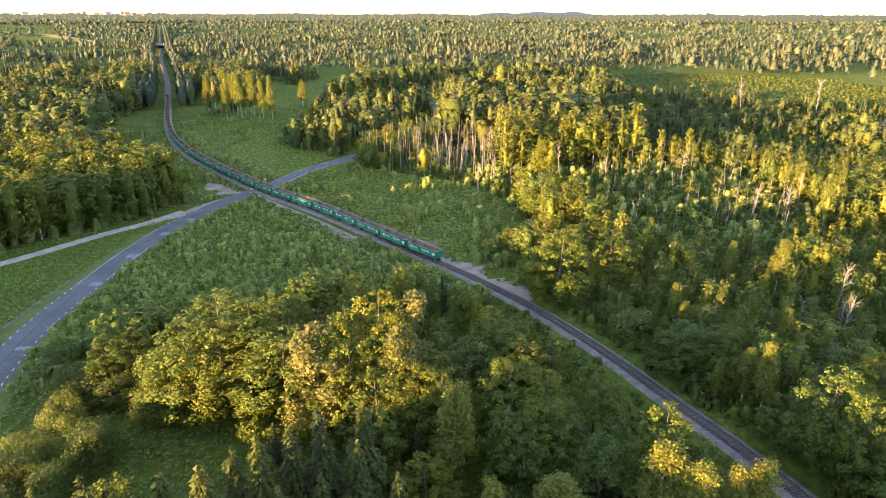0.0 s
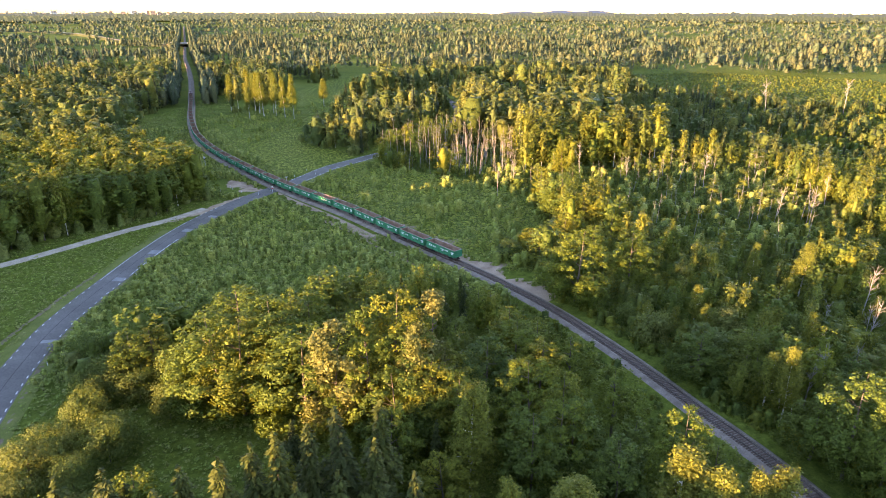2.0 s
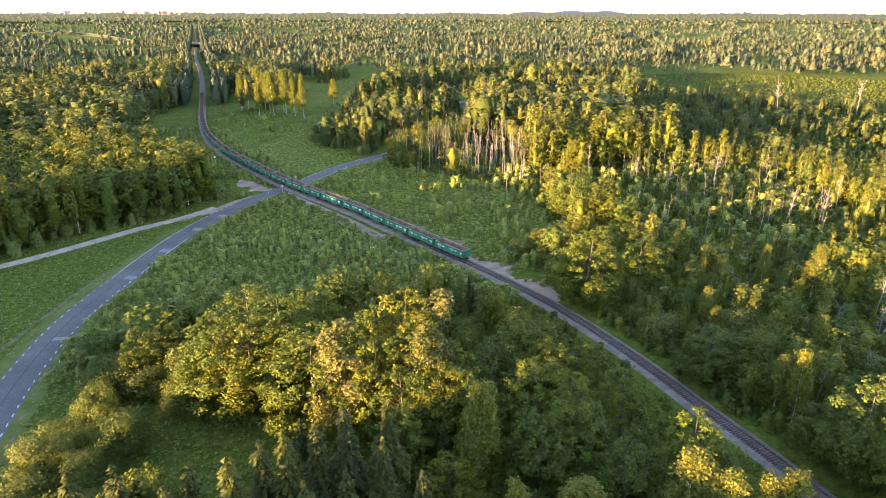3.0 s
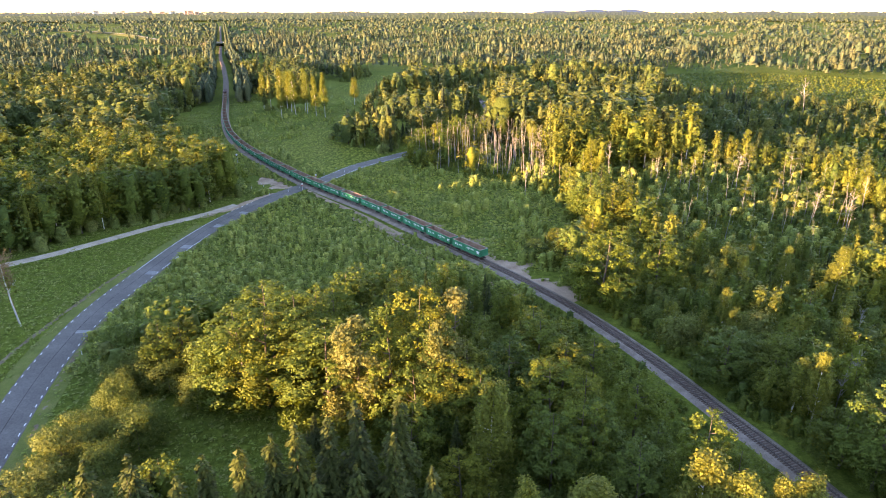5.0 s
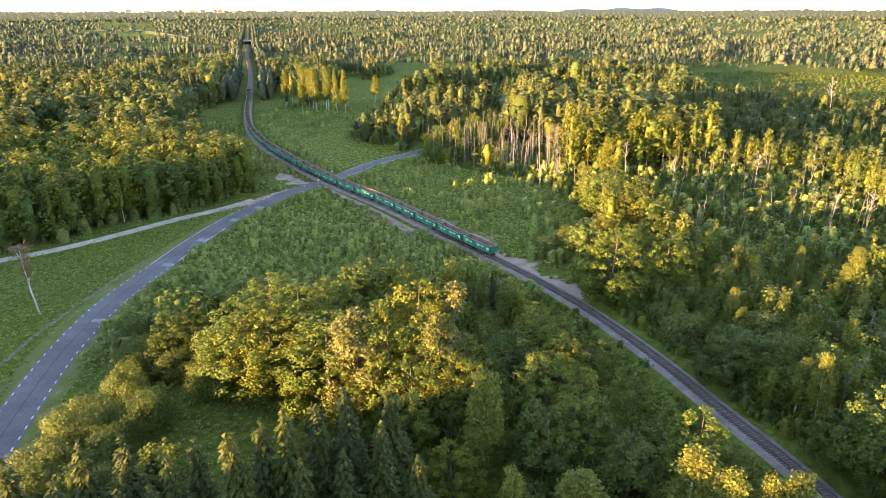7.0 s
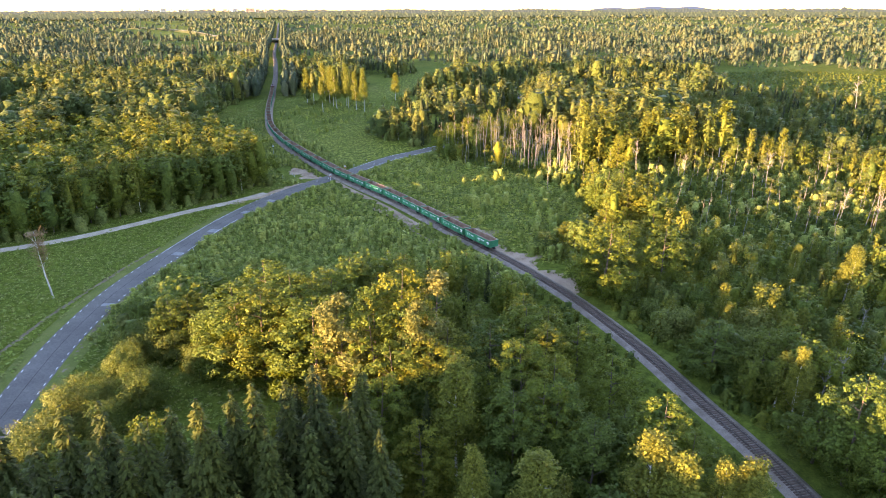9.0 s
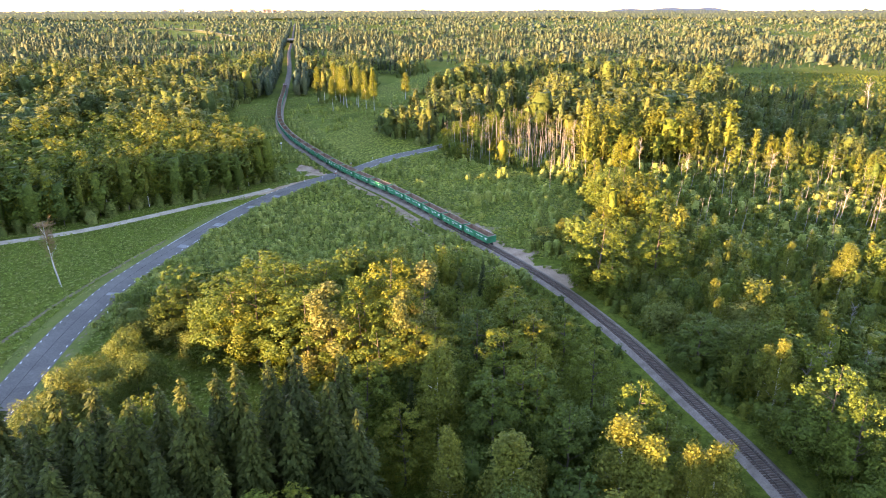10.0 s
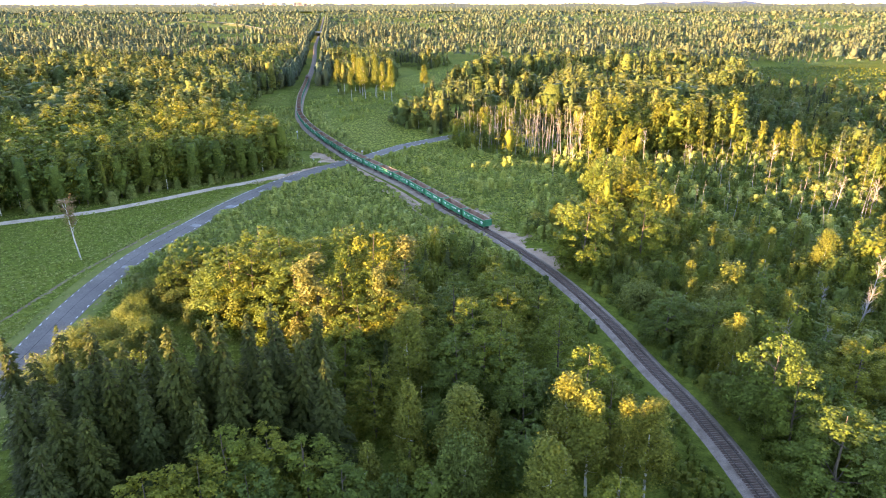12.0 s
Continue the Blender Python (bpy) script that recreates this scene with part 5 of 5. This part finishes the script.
# ---- the overpass far down the line ----
bridge = tagged(new("overpass"), "pale concrete road bridge over the railway", "bridge")
bridge.matrix_world = pose(-567, 1346, 0, 0, 0, 0)
part("deck", box(bmesh.new(), (62, 9, 1.2), (0, 0, 7.2)), CONCRETE, bridge)
for s in (-1, 1):
    part("parapet", box(bmesh.new(), (62, 0.3, 1.0), (0, s * 4.3, 8.3)), CONCRETE, bridge)
    part("pier", box(bmesh.new(), (1.2, 7, 6.6), (s * 11, 0, 3.3)), CONCRETE, bridge)
    part("embankment", box(bmesh.new(), (26, 14, 6.6), (s * 30, 0, 3.3), None, 2.0), DIRT, bridge)

# ---- the embanked road and the fields far off ----
fp, ft = spline(FAR_BANK, 8.0)
tagged(ribbon("embankment", fp, ft, [(-9, 0), (-3.6, 5.4), (3.6, 5.4), (9, 0)], BANK_GRASS), "grassy bank that carries a far road", "embankment", kind="structure")
tagged(ribbon("embanked_road", fp, ft, [(-3.2, 5.43), (-2.6, 5.55), (2.6, 5.55), (3.2, 5.43)], ROAD_GRAVEL), "pale embanked road leading to a far bridge", "road", kind="structure")


# ---- buildings ----
ROOF = rough_mat("dark_roof", [(0.05, 0.045, 0.045), (0.08, 0.07, 0.065), (0.11, 0.1, 0.09)], (0.5, 6), 0.8)
WALL = rough_mat("pale_wall", [(0.55, 0.52, 0.47), (0.65, 0.62, 0.57), (0.72, 0.7, 0.66)], (0.1, 3), 0.8)
BRICK = rough_mat("reddish_wall", [(0.34, 0.26, 0.21), (0.42, 0.33, 0.27), (0.48, 0.39, 0.33)], (0.1, 3), 0.85)
GLASS = rough_mat("window_glass", [(0.03, 0.035, 0.04), (0.04, 0.05, 0.055), (0.06, 0.07, 0.08)], (0.5, 4), 0.1)


def house(x, y, turn, size, name, label):
    """A gabled house: walls, two roof slopes, a chimney, a door and windows."""
    L, W, H = size
    p = tagged(new(name), label, "house")
    p.matrix_world = pose(x, y, float(rise(x, y)), 0, 0, turn)
    bm = box(bmesh.new(), (L, W, H), (0, 0, H / 2))
    for s in (-1, 1):
        v = [bm.verts.new(c) for c in ((s * L / 2, -W / 2, H), (s * L / 2, W / 2, H), (s * L / 2, 0, H + W * 0.42))]
        bm.faces.new(v)
    part("wall", bm, WALL, p)
    a = math.atan2(W * 0.42, W / 2)
    for s in (-1, 1):
        part("roof_slope", box(bmesh.new(), (L + 0.8, W / 2 / math.cos(a) + 0.5, 0.18), (0, s * (W / 4 + 0.12), H + W * 0.21 + 0.02), Matrix.Rotation(-s * a, 4, "X")), ROOF, p)
    part("chimney", box(bmesh.new(), (0.6, 0.6, 1.6), (L * 0.2, 0, H + W * 0.42 + 0.3)), BRICK, p)
    for k in range(3):
        part("window", box(bmesh.new(), (1.1, 0.06, 1.2), (-L / 2 + L * (k + 0.5) / 3, -W / 2 - 0.02, H * 0.55)), GLASS, p)
    part("window", box(bmesh.new(), (0.06, 1.1, 1.2), (-L / 2 - 0.02, 0, H * 0.55)), GLASS, p)


house(262, 392, 25, (11, 8, 4.2), "house", "pale house with a dark gabled roof among trees")
house(-78, 612, 60, (6, 4, 2.4), "shed", "small pale shed with a dark roof in a meadow")


def block(x, y, L, H, storeys, wall, turn):
    """A distant block of flats with rows of windows."""
    p = tagged(new("apartment_block"), "far pale block of flats over the treetops" if wall is WALL else "far reddish block of flats over the treetops", "building", "blocks of the far town")
    base = float(rise(x, y))
    p.matrix_world = pose(x, y, base, 0, 0, turn)
    part("wall", box(bmesh.new(), (L, 14, H), (0, 0, H / 2)), wall, p)
    part("roof", box(bmesh.new(), (L + 0.6, 14.6, 0.8), (0, 0, H + 0.4)), CONCRETE, p)
    for k in range(storeys):
        part("window_band", box(bmesh.new(), (L * 0.92, 0.1, 1.3), (0, -7.05, H - 2.0 - k * 3.0)), GLASS, p)


rng = np.random.RandomState(21)
for k, q in enumerate([0.650, 0.636, 0.622, 0.612, 0.600, 0.585, 0.572, 0.558, 0.546, 0.520, 0.513, 0.505, 0.487, 0.480, 0.472, 0.452, 0.446, 0.437, 0.425]):
    wall = BRICK if k in (9, 10, 11, 12, 15, 16, 17, 18) else WALL
    block(-4180 * q, 4180 - 300 * q, rng.uniform(14, 36), rng.uniform(27, 37), 5, wall, rng.uniform(15, 40))

# ---- the hills on the horizon ----
def ridge():
    a = np.linspace(radians(-13.6), radians(-1.5), 120)
    d = np.degrees(-a)
    top = 9 * np.exp(-(((d - 4.6) / 1.3) ** 4)) + 13 * np.exp(-(((d - 8.2) / 1.2) ** 2)) + 13 * np.exp(-(((d - 11.1) / 1.1) ** 2)) + 7 * np.exp(-(((d - 8.5) / 4.2) ** 6))
    top += 1.0 * (wavy(d * 50, d * 3, 20, 61) - 0.5)
    v = []
    for r, f in ((4800, 0.0), (4850, 0.6), (4900, 1.0), (4940, 0.5)):
        x, y = -r * np.sin(a), r * np.cos(a)
        v.append(np.stack([x, y, 51 + (top - 0.5) * f * 1.15], 1))
    n = len(a)
    i = np.arange(3)[:, None] * n + np.arange(n - 1)[None, :]
    f = np.stack([i, i + 1, i + n + 1, i + n], -1).reshape(-1, 4)
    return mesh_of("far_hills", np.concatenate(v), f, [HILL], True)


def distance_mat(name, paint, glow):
    """The far distance: dark paint, with the haze put in as an even glow."""
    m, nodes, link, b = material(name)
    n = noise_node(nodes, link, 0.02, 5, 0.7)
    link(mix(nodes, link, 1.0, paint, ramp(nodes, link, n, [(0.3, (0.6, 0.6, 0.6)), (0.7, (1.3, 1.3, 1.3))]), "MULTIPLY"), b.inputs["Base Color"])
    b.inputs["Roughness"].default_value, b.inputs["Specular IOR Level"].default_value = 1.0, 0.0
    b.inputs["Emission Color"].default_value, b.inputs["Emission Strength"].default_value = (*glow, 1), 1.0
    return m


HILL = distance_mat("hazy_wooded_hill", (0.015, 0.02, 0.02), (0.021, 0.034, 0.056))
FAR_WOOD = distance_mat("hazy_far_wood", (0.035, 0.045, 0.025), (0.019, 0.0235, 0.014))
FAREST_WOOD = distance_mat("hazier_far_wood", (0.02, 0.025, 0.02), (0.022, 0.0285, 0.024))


def wood_ridge(r, seed, mat):
    """A far belt of treetops with an uneven skyline, rising to its crest and falling behind it."""
    g = np.random.RandomState(seed)
    a = np.linspace(radians(-44), radians(54), 900)
    u = a * r
    top = 13 + 9 * wavy(u, u * 0.2, 500, seed) + 5 * wavy(u, u * 0.3, 60, seed + 1) + g.uniform(-2.2, 2.2, len(a))
    v = []
    for dr, f in ((-150, 0.45), (-70, 0.8), (0, 1.0), (60, 0.5), (110, 0.0)):
        x, y = -(r + dr) * np.sin(a), (r + dr) * np.cos(a)
        v.append(np.stack([x, y, rise(x, y) + top * f * (1 + 0.1 * g.normal(size=len(a)))], 1))
    n = len(a)
    i = np.arange(4)[:, None] * n + np.arange(n - 1)[None, :]
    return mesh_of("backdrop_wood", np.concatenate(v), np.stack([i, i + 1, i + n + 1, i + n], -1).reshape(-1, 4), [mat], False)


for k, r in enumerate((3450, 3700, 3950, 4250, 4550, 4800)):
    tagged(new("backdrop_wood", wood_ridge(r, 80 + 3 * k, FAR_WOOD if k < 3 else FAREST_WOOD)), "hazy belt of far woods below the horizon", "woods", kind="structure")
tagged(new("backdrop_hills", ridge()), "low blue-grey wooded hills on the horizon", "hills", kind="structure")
